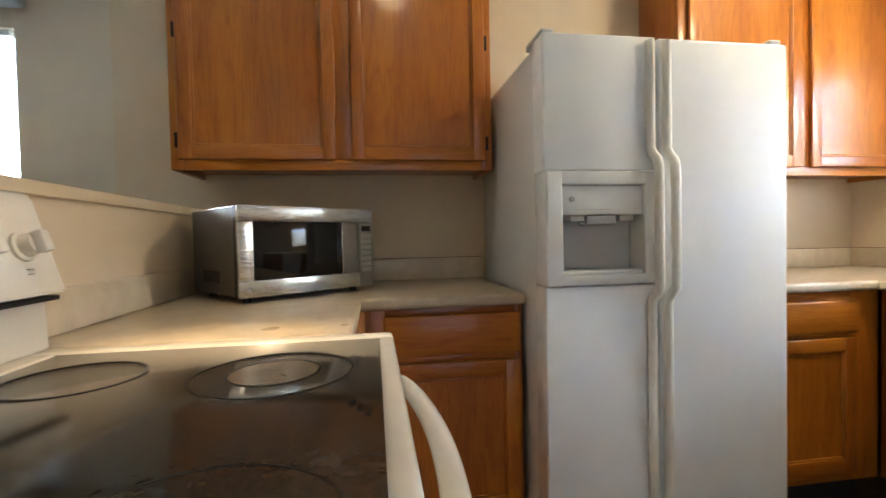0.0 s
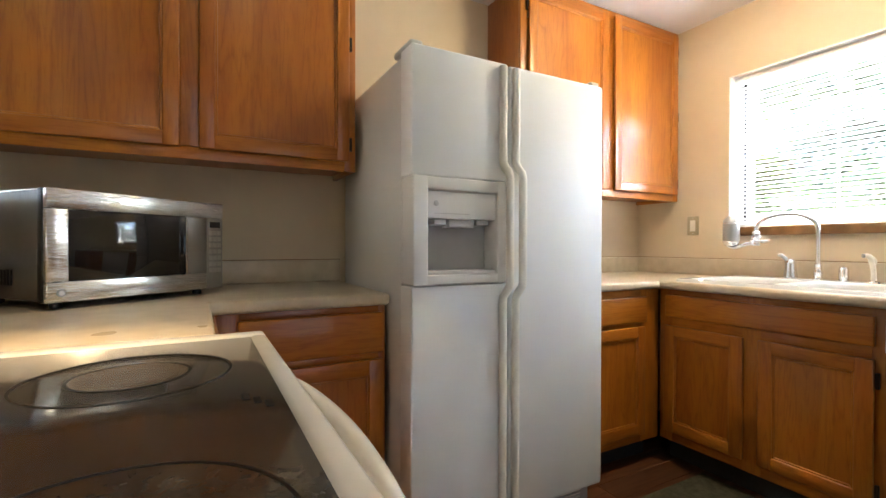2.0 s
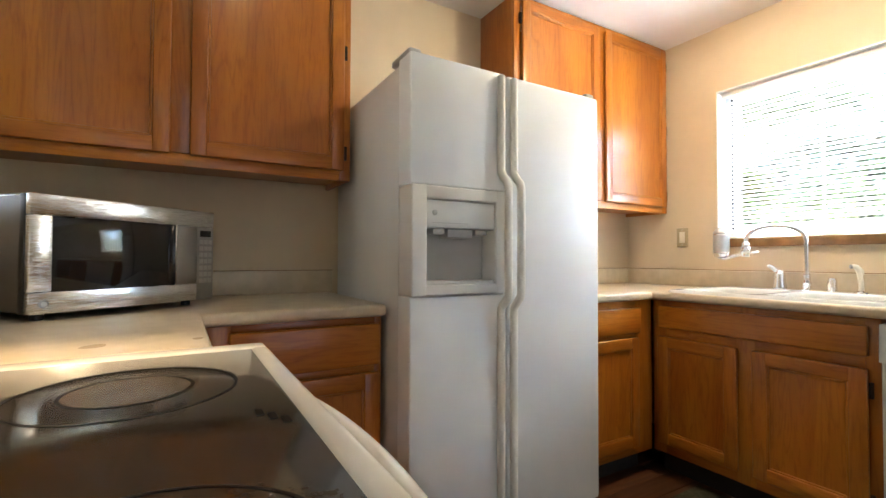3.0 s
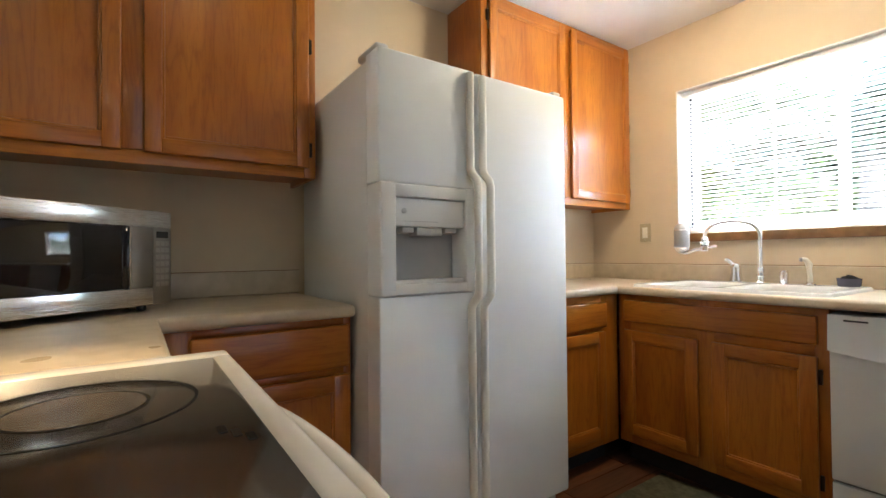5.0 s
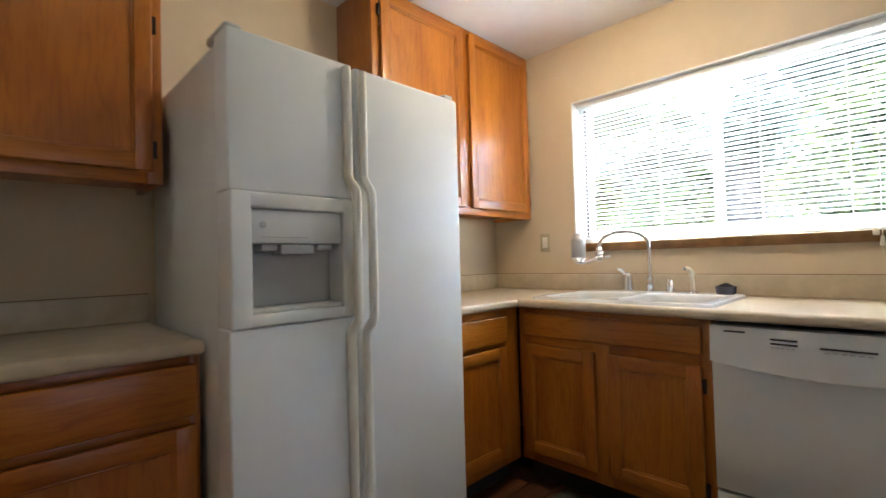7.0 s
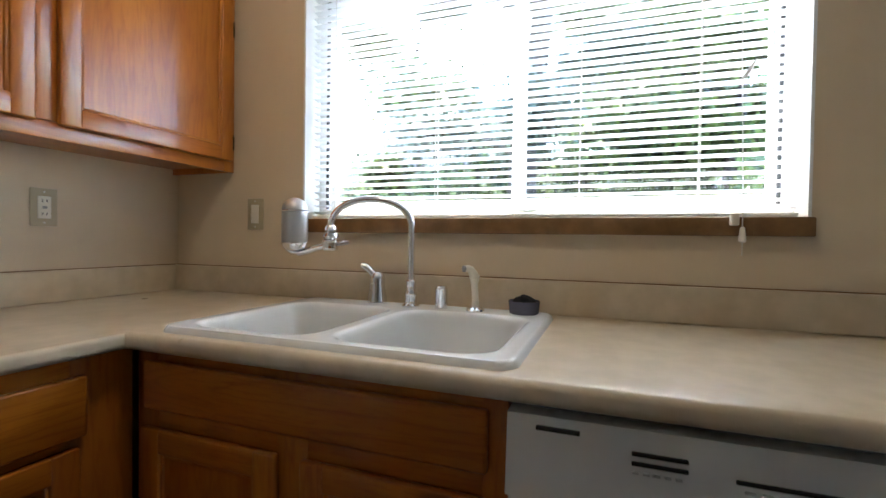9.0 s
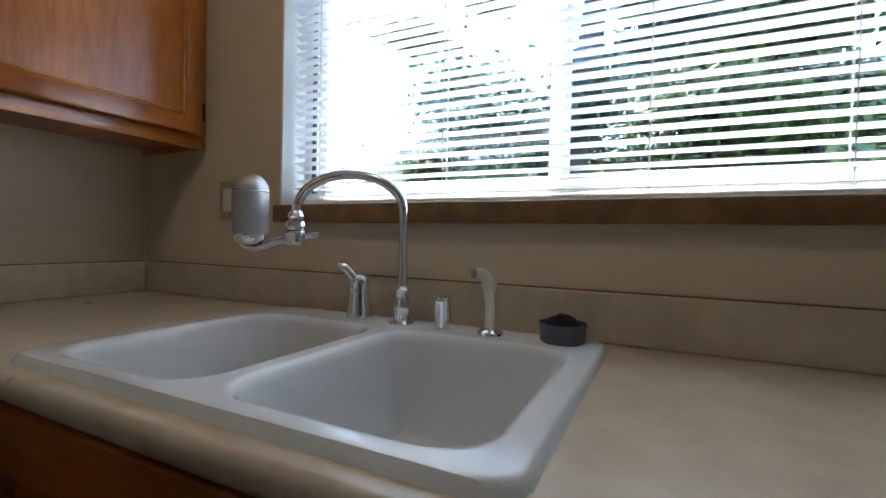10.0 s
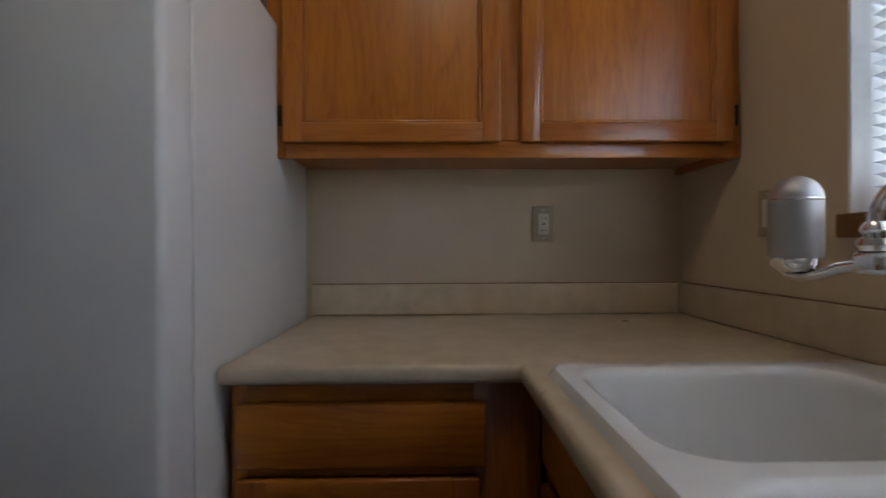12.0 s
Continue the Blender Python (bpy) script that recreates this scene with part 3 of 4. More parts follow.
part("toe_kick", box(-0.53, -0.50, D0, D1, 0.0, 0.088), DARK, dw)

# ---------------------------------------------------------------- fridge
fr = thing("fridge", "white side-by-side refrigerator with ice and water dispenser", "fridge")
FX0, FX1, FY, FZ = -2.086, -1.228, -0.803, 1.738
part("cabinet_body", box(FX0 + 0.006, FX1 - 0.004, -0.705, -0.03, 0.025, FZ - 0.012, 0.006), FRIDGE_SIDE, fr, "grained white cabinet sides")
FS = -1.706
DT, DB = -2.062, -1.712
CX0, CX1, CZ0, CZ1 = -2.030, -1.758, 0.992, 1.271
def freezer_door():
    bm = bmesh.new()
    add_box(bm, FX0, FS - 0.004, FY, -0.712, 1.316, FZ, 0.006, 3)
    return bm
part("freezer_door", freezer_door(), FRIDGE, fr)
part("freezer_door_lower", box(FX0, FS - 0.004, FY, -0.712, 0.115, 0.956, 0.006, 3), FRIDGE, fr)
part("door_gasket", box(FX0 + 0.012, FX1 - 0.012, -0.7125, -0.7045, 0.12, FZ - 0.01), GREYP, fr, "grey door gasket")
part("fresh_food_door", box(FS + 0.004, FX1, FY, -0.712, 0.115, FZ, 0.014, 4), FRIDGE, fr)
disp = bmesh.new()
add_box(disp, FX0 + 0.002, CX0, FY - 0.010, -0.713, 0.957, 1.315, 0.006, 3)
add_box(disp, CX1, FS - 0.006, FY - 0.010, -0.713, 0.957, 1.315, 0.006, 3)
add_box(disp, CX0 - 0.008, CX1 + 0.008, FY - 0.0095, -0.713, 0.958, CZ0, 0.006, 3)
add_box(disp, CX0 - 0.008, CX1 + 0.008, FY - 0.0095, -0.713, CZ1, 1.314, 0.006, 3)
dsp = part("dispenser_frame", disp, WHITE, fr)
# SHADOWP's grey puts the recess's shade into the colour of its back.
part("recess_back", box(CX0, CX1, -0.728, -0.714, CZ0, CZ1), SHADOWP, dsp, "recess back coloured pale grey for its shade")
part("control_face", box(CX0 + 0.001, CX1 - 0.001, FY - 0.001, -0.729, 1.178, CZ1 - 0.001, 0.005), WHITE, dsp)
part("badge", lathe([(0.009, 0), (0.009, 0.002), (0.007, 0.003)], (CX0 + 0.032, FY - 0.0008, 1.228), 20, pose(0, 0, 0, 90)), SHADOWP, dsp, "round grey badge")
part("caption_bar", box(CX0 + 0.025, CX0 + 0.16, FY - 0.0018, FY - 0.0005, 1.194, 1.196), SHADOWP, dsp)
part("drip_tray", box(CX0 + 0.001, CX1 - 0.001, FY + 0.001, -0.729, CZ0 + 0.0005, CZ0 + 0.012, 0.003), WHITE, dsp)
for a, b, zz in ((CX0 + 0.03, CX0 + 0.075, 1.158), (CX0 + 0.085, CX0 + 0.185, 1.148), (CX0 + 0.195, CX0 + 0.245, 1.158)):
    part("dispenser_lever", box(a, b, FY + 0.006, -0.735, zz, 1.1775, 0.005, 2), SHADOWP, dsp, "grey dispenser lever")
def fridge_handle(x, s):
    """A strip handle along a door edge that bows out at hand height."""
    pts = []
    for i in range(81):
        z = 0.13 + (FZ - 0.015 - 0.13) * i / 80
        k = 0.0
        if 0.90 < z < 1.385:
            e = min((z - 0.90), (1.385 - z)) / 0.055
            k = min(1.0, e)
            k = k * k * (3 - 2 * k)
        pts.append((x + s * 0.004 * k, FY - 0.008 - 0.036 * k, z))
    return tube(pts, 0.0145, 14, None, 1.0, (1, 0, 0))
part("door_handle", fridge_handle(FS - 0.028, 1), CREAM, fr, "cream bowed handle")
part("door_handle", fridge_handle(FS + 0.028, 1), CREAM, fr, "cream bowed handle")
for x0, x1 in ((FX0 + 0.004, FX0 + 0.05), (FX1 - 0.05, FX1 - 0.004)):
    part("hinge_cover", box(x0, x1, FY + 0.02, -0.64, FZ - 0.003, FZ + 0.022, 0.008, 3), SHADOWP, fr, "grey hinge cover")
gr = part("toe_grille", box(FX0 + 0.01, FX1 - 0.01, -0.735, -0.706, 0.02, 0.108, 0.003), SHADOWP, fr)
for i in range(5):
    part("grille_slat", box(FX0 + 0.03, FX1 - 0.06, -0.744, -0.7355, 0.03 + 0.015 * i, 0.037 + 0.015 * i, 0.002), CREAM, gr)
for x in (FX0 + 0.06, FX1 - 0.06):
    for y in (-0.66, -0.1):
        part("foot", lathe([(0.018, 0), (0.018, 0.026)], (x, y, 0), 12), BLACK, fr)

# ---------------------------------------------------------------- range
st = thing("range", "white electric range with black glass cooktop", "stove")
RX0, RX1, RY0, RY1, RZ = -3.285, -2.590, -1.950, -1.190, 0.925
part("body", box(RX0, RX1, RY0, RY1, 0.04, 0.885, 0.004), STOVEW, st)
top = bmesh.new()
GX0, GX1, GY0, GY1 = -3.165, -2.602, RY0 + 0.048, RY1 - 0.046
for a, b, c2, d in ((RX0, RX1 + 0.018, GY1, RY1), (RX0, RX1 + 0.018, RY0, GY0), (GX1, RX1 + 0.018, GY0 - 0.004, GY1 + 0.004), (RX0, GX0, GY0 - 0.004, GY1 + 0.004)):
    add_box(top, a, b, c2, d, 0.8855, RZ, 0.009, 3)
part("cooktop_frame", top, STOVEW, st)
glass = part("cooktop_glass", box(GX0 - 0.006, GX1 + 0.006, GY0 - 0.006, GY1 + 0.006, 0.888, RZ - 0.0035, 0.001), COOKTOP, st, "black ceramic glass with worn smears")
gz = RZ - 0.0035
for cx, cy, r, r2 in ((-2.757, -1.428, 0.116, 0.067), (-3.045, -1.395, 0.092, 0), (-2.735, -1.828, 0.114, 0), (-3.02, -1.78, 0.092, 0)):
    part("burner_ring", ring_flat(cx, cy, gz, r - 0.003, r), RING, glass, "dark printed ring")
    if r2:
        part("burner_ring", ring_flat(cx, cy, gz, r2 - 0.003, r2), RING, glass, "dark printed ring")
        part("burner_zone", ring_flat(cx, cy, gz - 0.0002, 0.001, r2 - 0.004), BURNER, glass, "burner zone in a lighter brownish tone for its reflection")
for dx, dy in ((-0.008, 0.004), (0.002, -0.004), (0.012, -0.012)):
    part("indicator_mark", box(-2.628 + dx - 0.0035, -2.628 + dx + 0.0035, -1.592 + dy * 2 - 0.010, -1.592 + dy * 2 + 0.010, gz, gz + 0.0006), RING, glass)
part("front_trim", box(RX1, RX1 + 0.018, RY0, RY1, 0.80, 0.884, 0.004), STOVEW, st)
part("oven_door", box(RX1 + 0.0005, RX1 + 0.030, RY0 + 0.004, RY1 - 0.004, 0.24, 0.795, 0.006), STOVEW, st)
part("oven_window", box(RX1 + 0.027, RX1 + 0.0315, RY0 + 0.14, RY1 - 0.14, 0.38, 0.66, 0.002), DARKGLASS, st)
part("storage_drawer", box(RX1 + 0.0005, RX1 + 0.026, RY0 + 0.004, RY1 - 0.004, 0.045, 0.235, 0.006), STOVEW, st)
hp = []
for i in range(41):
    u = i / 40
    y = RY1 - 0.16 - (RY1 - RY0 - 0.22) * u
    s = math.sin(math.pi * u) ** 0.6
    hp.append((RX1 + 0.014 + 0.044 * s, y, 0.872))
part("oven_handle", tube(hp, 0.015, 14, None, 0.8), STOVEW, st, "bowed white oven handle")
def backguard():
    bm = bmesh.new()
    prof = [(-3.283, 0.9255), (-3.205, 0.9255), (-3.210, 1.025), (-3.172, 1.032), (-3.178, 1.048), (-3.225, 1.205), (-3.240, 1.216), (-3.283, 1.216)]
    rows = [[bm.verts.new((x, y, z)) for x, z in prof] for y in (RY0, RY1 - 0.001)]
    k = len(prof)
    for i in range(k):
        bm.faces.new((rows[0][i], rows[0][(i + 1) % k], rows[1][(i + 1) % k], rows[1][i]))
    bm.faces.new(rows[0])
    bm.faces.new(rows[1])
    bmesh.ops.recalc_face_normals(bm, faces=bm.faces)
    es = [e for e in bm.edges if e.calc_face_angle(0) > 0.4]
    bmesh.ops.bevel(bm, geom=es, offset=0.004, segments=2, affect="EDGES")
    return bm
bg = part("backguard", backguard(), STOVEW, st)
# Solid black strip stands in for the shade beneath the panel's overhang.
part("shadow_gap", box(-3.2045, -3.182, RY0 + 0.006, RY1 - 0.008, 1.018, 1.026), BLACK, bg, "black strip for the shade under the control panel")
for y in (-1.262, -1.36, -1.78, -1.87):
    zc = 1.115
    xc = -3.178 - (zc - 1.048) * 0.3
    m = pose(0, 0, 0, 0, 73, 0)
    kn = part("knob", lathe([(0.026, 0), (0.026, 0.006), (0.020, 0.008), (0.018, 0.026), (0.014, 0.028)], (xc, y, zc), 24, m), STOVEW, bg)
    part("knob_grip", box(-0.019, 0.019, -0.011, 0.011, 0.024, 0.044, 0.004, 2, Matrix.Translation((xc, y, zc)) @ m), STOVEW, kn)
    for dz in (-0.038, -0.046):
        part("dial_mark", box(xc + 0.0105, xc + 0.0145, y - 0.006, y + 0.006, zc + dz - 0.001, zc + dz + 0.001), GREYP, bg)
part("clock_display", box(-0.002, 0.002, -0.09, 0.09, -0.03, 0.03, 0.001, 2, pose(-3.197, -1.57, 1.12, 0, -17, 0)), BLACK, bg)
for y in (RY0 + 0.08, RY1 - 0.08):
    for x in (RX0 + 0.08, RX1 - 0.06):
        part("foot", lathe([(0.02, 0), (0.02, 0.041)], (x, y, 0), 12), BLACK, st)

# Unseen hood, added as the source of the warm light on the counter.
hood = thing("unseen_range_hood", "unseen white range hood added to carry the counter's warm halogen lamp", "range hood")
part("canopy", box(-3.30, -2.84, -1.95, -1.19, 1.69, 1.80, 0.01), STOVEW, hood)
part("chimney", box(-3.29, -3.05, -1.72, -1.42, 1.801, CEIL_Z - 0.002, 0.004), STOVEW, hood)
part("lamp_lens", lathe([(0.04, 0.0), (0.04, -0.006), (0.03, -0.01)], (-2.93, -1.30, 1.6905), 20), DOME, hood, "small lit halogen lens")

# ---------------------------------------------------------------- microwave
MW = pose(-3.014, -0.685, ZL, 0, 0, 38)
mw = thing("microwave", "stainless steel countertop microwave oven set diagonally in the corner", "microwave", "", MW)
W, H0, H1, DP = 0.508, 0.022, 0.306, 0.395
part("case", box(0.003, W - 0.003, 0.022, DP, H0, H1, 0.005), MWSIDE, mw, "dark grey painted steel case")
part("case_top", box(0.004, W - 0.004, 0.024, DP - 0.002, H1 - 0.003, H1 + 0.0015, 0.001), STEEL, mw)
part("front_edge", box(-0.001, W, 0.0125, 0.036, H0 - 0.002, H1 + 0.001, 0.003), BLACK, mw)
def mw_piece(name, u0, u1, z0, z1, d, mat, label="", bev=0.003):
    return part(name, box(u0, u1, -d, 0.012, z0, z1, bev), mat, mw, label)
mw_piece("top_band", 0.0, W, H1 - 0.050, H1 + 0.001, 0.006, STEEL)
mw_piece("bottom_band", 0.0, W - 0.062, H0 - 0.002, H0 + 0.050, 0.006, STEEL)
mw_piece("door_frame", 0.0, 0.048, H0 + 0.0505, H1 - 0.0505, 0.005, STEEL)
mw_piece("door_window", 0.0485, W - 0.135, H0 + 0.0505, H1 - 0.0505, 0.001, DARKGLASS, "black glass door window", 0.001)
mw_piece("door_handle", W - 0.137, W - 0.066, H0 + 0.0505, H1 - 0.0505, 0.012, STEELD, "grey vertical door handle", 0.006)
mw_piece("handle_edge", W - 0.1425, W - 0.1375, H0 + 0.0505, H1 - 0.0505, 0.012, CHROME, "bright handle edge", 0.001)
cpn = mw_piece("control_panel", W - 0.062, W, H0 - 0.002, H1 - 0.0505, 0.005, STEELD)
part("display", box(W - 0.052, W - 0.012, -0.0065, -0.004, H1 - 0.082, H1 - 0.062, 0.0005), BLACK, cpn, "black display")
for r in range(7):
    for k in range(3):
        part("button", box(W - 0.054 + 0.0165 * k, W - 0.0405 + 0.0165 * k, -0.0062, -0.0045, H1 - 0.106 - 0.021 * r, H1 - 0.092 - 0.021 * r, 0.0005), PEWTER, cpn)
part("badge", lathe([(0.010, 0), (0.010, 0.002), (0.008, 0.003)], (0.030, -0.006, H0 + 0.022), 20, pose(0, 0, 0, 90)), GREYP, mw, "round grey badge")
part("badge_ring", lathe([(0.006, 0), (0.006, 0.0015)], (0.030, -0.0088, H0 + 0.022), 16, pose(0, 0, 0, 90)), PEWTER, mw)
for u in (0.05, W - 0.05):
    for v in (0.06, DP - 0.05):
        part("foot", lathe([(0.014, 0), (0.014, 0.024)], (u, v, 0), 12), BLACK, mw)
for i in range(9):
    part("vent_slot", box(0.0015, 0.0035, 0.16 + 0.016 * i, 0.168 + 0.016 * i, 0.06, 0.10), BLACK, mw)

# ---------------------------------------------------------------- sink and taps
def sdf_rect(x, y, x0, x1, y0, y1, r):
    dx = abs(x - (x0 + x1) / 2) - (x1 - x0) / 2 + r
    dy = abs(y - (y0 + y1) / 2) - (y1 - y0) / 2 + r
    return math.hypot(max(dx, 0), max(dy, 0)) + min(max(dx, dy), 0) - r
def smooth(t):
    t = min(1, max(0, t))
    return t * t * (3 - 2 * t)
SINK_Z = ZR + 0.014
BASINS = ((-0.584, -0.172, -1.058, -0.740), (-0.584, -0.172, -1.446, -1.108))
def sink_mesh():
    bm = bmesh.new()
    nx, ny = 128, 190
    e = 0.008
    g = []
    for i in range(nx + 1):
        row = []
        x = SX0 - e + (SX1 - SX0 + 2 * e) * i / nx
        for j in range(ny + 1):
            y = SY0 - e + (SY1 - SY0 + 2 * e) * j / ny
            d = -sdf_rect(x, y, SX0, SX1, SY0, SY1, 0.045)
            z = SINK_Z - 0.019 * (1 - smooth((d + 0.002) / 0.016)) ** 1.5
            if d < -0.001:
                z = ZR - 0.012
            for b in BASINS:
                s = -sdf_rect(x, y, *b, 0.065)
                if s > -0.012:
                    lip = smooth((s + 0.012) / 0.018)
                    z -= 0.008 * lip
                if s > 0:
                    z -= 0.172 * smooth(s / 0.046) ** 0.8 + 0.012 * smooth((s - 0.04) / 0.12)
            row.append(bm.verts.new((x, y, z)))
        g.append(row)
    for i in range(nx):
        for j in range(ny):
            bm.faces.new((g[i][j], g[i + 1][j], g[i + 1][j + 1], g[i][j + 1]))
    return bm
sink = thing("kitchen_sink", "white double-bowl porcelain drop-in kitchen sink", "sink")
bowl = part("basin", sink_mesh(), PORCELAIN, sink)
bowl.data.polygons.foreach_set("use_smooth", [True] * len(bowl.data.polygons))
for b in BASINS:
    part("drain", lathe([(0.044, 0), (0.044, 0.003), (0.036, 0.004), (0.03, 0.001), (0.012, 0.001)], ((b[0] + b[1]) / 2, (b[2] + b[3]) / 2, SINK_Z - 0.1915), 28), CHROME, sink, "chrome strainer drain")
DZ = SINK_Z - 0.0005
FXF = -0.117
tap = thing("gooseneck_faucet", "chrome gooseneck kitchen faucet on the sink's rear ledge", "faucet")
part("base", lathe([(0.027, 0), (0.027, 0.004), (0.019, 0.010), (0.016, 0.030), (0.018, 0.034), (0.018, 0.040), (0.0145, 0.046), (0.0145, 0.072), (0.016, 0.075), (0.012, 0.080)], (FXF, -1.085, DZ), 28), CHROME, tap)
def along(d, z):
    """A point d metres out along the swung spout."""
    return (FXF - 0.29 * d, -1.085 + 0.957 * d, z)
pts = [along(0, DZ + 0.07 + 0.02 * i) for i in range(9)]
zt = pts[-1][2]
for i in range(1, 25):
    a = math.pi * i / 24
    pts.append(along(0.122 - 0.122 * math.cos(a), zt + 0.088 * math.sin(a) ** 0.85))
pts.append(along(0.245, zt - 0.004))
pts.append(along(0.245, zt - 0.008))
part("spout", tube(pts, 0.0105, 18, None, 1.0, (1, 0, 0)), CHROME, tap)
zc = zt - 0.004
part("collar", lathe([(0.012, 0.012), (0.016, 0.006), (0.018, 0), (0.013, -0.008), (0.020, -0.012), (0.024, -0.022), (0.020, -0.030)], along(0.245, zc), 24), CHROME, tap)
fl = thing("tap_water_filter", "silver capsule water filter clipped to the faucet spout", "water filter")
part("diverter", box(-0.018, 0.018, -0.022, 0.022, zc - 0.064, zc - 0.0302, 0.008, 3, Matrix.Translation(along(0.245, 0)) @ pose(0, 0, 0, 0, 0, 16.9)), CHROME, fl)
part("lever", tube([along(0.224, zc - 0.044), along(0.204, zc - 0.040), along(0.188, zc - 0.038)], [0.006, 0.008, 0.005], 12), CHROME, fl, "small chrome diverter lever")
FC = along(0.354, 0)[:2]
fz = zc - 0.066
arm = [along(0.258, zc - 0.050), along(0.285, zc - 0.055), along(0.312, zc - 0.066), along(0.338, zc - 0.074), along(0.362, zc - 0.071), along(0.382, zc - 0.056), along(0.393, zc - 0.034)]
part("arm", tube(arm, [0.017, 0.016, 0.015, 0.014, 0.012, 0.010, 0.006], 16, None, 0.6), CHROME, fl, "curved chrome arm under the canister")
part("cradle", lathe([(0.012, 0), (0.026, 0.003), (0.034, 0.010), (0.0395, 0.022), (0.0395, 0.025), (0.037, 0.025)], (*FC, fz), 36), CHROME, fl, "chrome filter cradle")
caps = [(0.024, 0.010), (0.034, 0.018), (0.0385, 0.034), (0.0385, 0.120)]
for i in range(1, 11):
    a = math.pi / 2 * i / 10
    caps.append((0.0385 * math.cos(a) if i < 10 else 0.0, 0.120 + 0.040 * math.sin(a)))
part("canister", lathe(caps, (*FC, fz), 40), PEWTER, fl, "satin silver canister")
part("seam_ring", lathe([(0.0385, 0), (0.0390, 0.001), (0.0390, 0.003), (0.0385, 0.004)], (*FC, fz + 0.118), 40), CHROME, fl)
hd = thing("faucet_handle", "chrome single-lever faucet handle on the sink ledge", "faucet")
part("escutcheon", lathe([(0.030, 0), (0.030, 0.005), (0.026, 0.009)], (-0.105, -0.966, DZ), 28), CHROME, hd)
part("stem", lathe([(0.030, 0), (0.029, 0.012), (0.0245, 0.040), (0.0235, 0.055), (0.0240, 0.066), (0.0225, 0.078), (0.016, 0.088), (0.005, 0.092)], (-0.105, -0.966, DZ + 0.008), 28), CHROME, hd)
part("lever", tube([(-0.107, -0.962, DZ + 0.08), (-0.113, -0.950, DZ + 0.098), (-0.120, -0.935, DZ + 0.114), (-0.126, -0.921, DZ + 0.118)], [0.017, 0.0135, 0.0135, 0.009], 14, None, 0.8), CHROME, hd)
cap = thing("air_gap_cap", "chrome cylinder air gap cap on the sink ledge", "air gap")
part("cylinder", lathe([(0.0185, 0), (0.0185, 0.058), (0.016, 0.060), (0.015, 0.066), (0.013, 0.067)], (-0.116, -1.181, DZ), 28), CHROME, cap)
sp = thing("side_sprayer", "ivory plastic pull-out side sprayer in chrome holder", "sprayer")
part("holder", lathe([(0.026, 0), (0.025, 0.006), (0.018, 0.011), (0.016, 0.012)], (-0.115, -1.284, DZ), 28), CHROME, sp)
part("collar", lathe([(0.0102, 0), (0.0102, 0.014), (0.0094, 0.016)], (-0.115, -1.284, DZ + 0.012), 24), IVORY, sp)
part("stem", tube([(-0.115, -1.284, DZ + 0.026), (-0.115, -1.283, DZ + 0.05), (-0.116, -1.280, DZ + 0.08), (-0.118, -1.276, DZ + 0.105)], [0.0095, 0.0095, 0.0100, 0.0110], 20), IVORY, sp)
part("head", tube([(-0.117, -1.278, DZ + 0.092), (-0.118, -1.276, DZ + 0.106), (-0.122, -1.271, DZ + 0.116), (-0.128, -1.265, DZ + 0.120), (-0.134, -1.258, DZ + 0.119)], [0.0110, 0.0113, 0.0110, 0.0098, 0.0092], 20), IVORY, sp)
part("trigger", tube([(-0.112, -1.289, DZ + 0.080), (-0.113, -1.289, DZ + 0.096), (-0.119, -1.282, DZ + 0.114)], [0.003, 0.006, 0.004], 12), IVORY, sp)
part("nozzle", lathe([(0.0096, 0), (0.0092, 0.006), (0.006, 0.007)], (-0.134, -1.258, DZ + 0.119), 18, pose(0, 0, 0, -90, 0, 43)), GREYP, sp, "dark spray nozzle")
dish = thing("scrubber_dish", "violet translucent round dish holding a black scrubber", "dish")
part("dish", lathe([(0.037, 0), (0.040, 0.003), (0.0435, 0.036), (0.0413, 0.036), (0.038, 0.005), (0.0, 0.004)], (-0.105, -1.420, DZ), 36), SMOKE, dish)
sc = bmesh.new()
bmesh.ops.create_uvsphere(sc, u_segments=28, v_segments=16, radius=0.034)
for v in sc.verts:
    k = 1 + 0.10 * noise.noise(v.co * 90)
    v.co = Vector((v.co.x * k, v.co.y * k, max(-0.02, v.co.z * 0.75 * k)))
    if v.co.z > 0.018:
        v.co.x *= 0.7
        v.co.y *= 0.7
bmesh.ops.translate(sc, vec=(-0.105, -1.420, DZ + 0.026), verts=sc.verts)
tagged(part("dish_scrubber", sc, SCRUB), "black pot scrubber lying in the dish", "scrubber")

# ---------------------------------------------------------------- outlets
def outlet(m, label, kind):
    o = thing("wall_outlet", label, "outlet", "", m)
    part("cover_plate", box(-0.036, 0.036, -0.006, 0.0, -0.058, 0.058, 0.003), BEIGEP, o)
    part("insert", box(-0.017, 0.017, -0.0085, -0.0055, -0.034, 0.034, 0.001), IVORY, o)
    if kind == "socket":
        for z in (-0.02, 0.02):
            for u in (-0.006, 0.006):
                part("slot", box(u - 0.001, u + 0.001, -0.0092, -0.008, z - 0.004, z + 0.004), BLACK, o)
        part("test_button", box(-0.006, 0.006, -0.0098, -0.008, -0.004, 0.004, 0.001), GREYP, o)
    for z in (-0.047, 0.047):
        part("screw", lathe([(0.003, 0), (0.003, 0.001)], (0, -0.0058, z), 10, pose(0, 0, 0, 90)), CORD, o)
outlet(pose(-0.463, -0.0005, 1.211), "almond wall outlet above the sink corner worktop", "socket")
outlet(pose(-0.0005, -0.398, 1.215, 0, 0, -90), "almond wall switch beside the sink window", "switch")
outlet(pose(-2.78, -0.0005, 1.18), "almond wall outlet above the microwave counter", "socket")

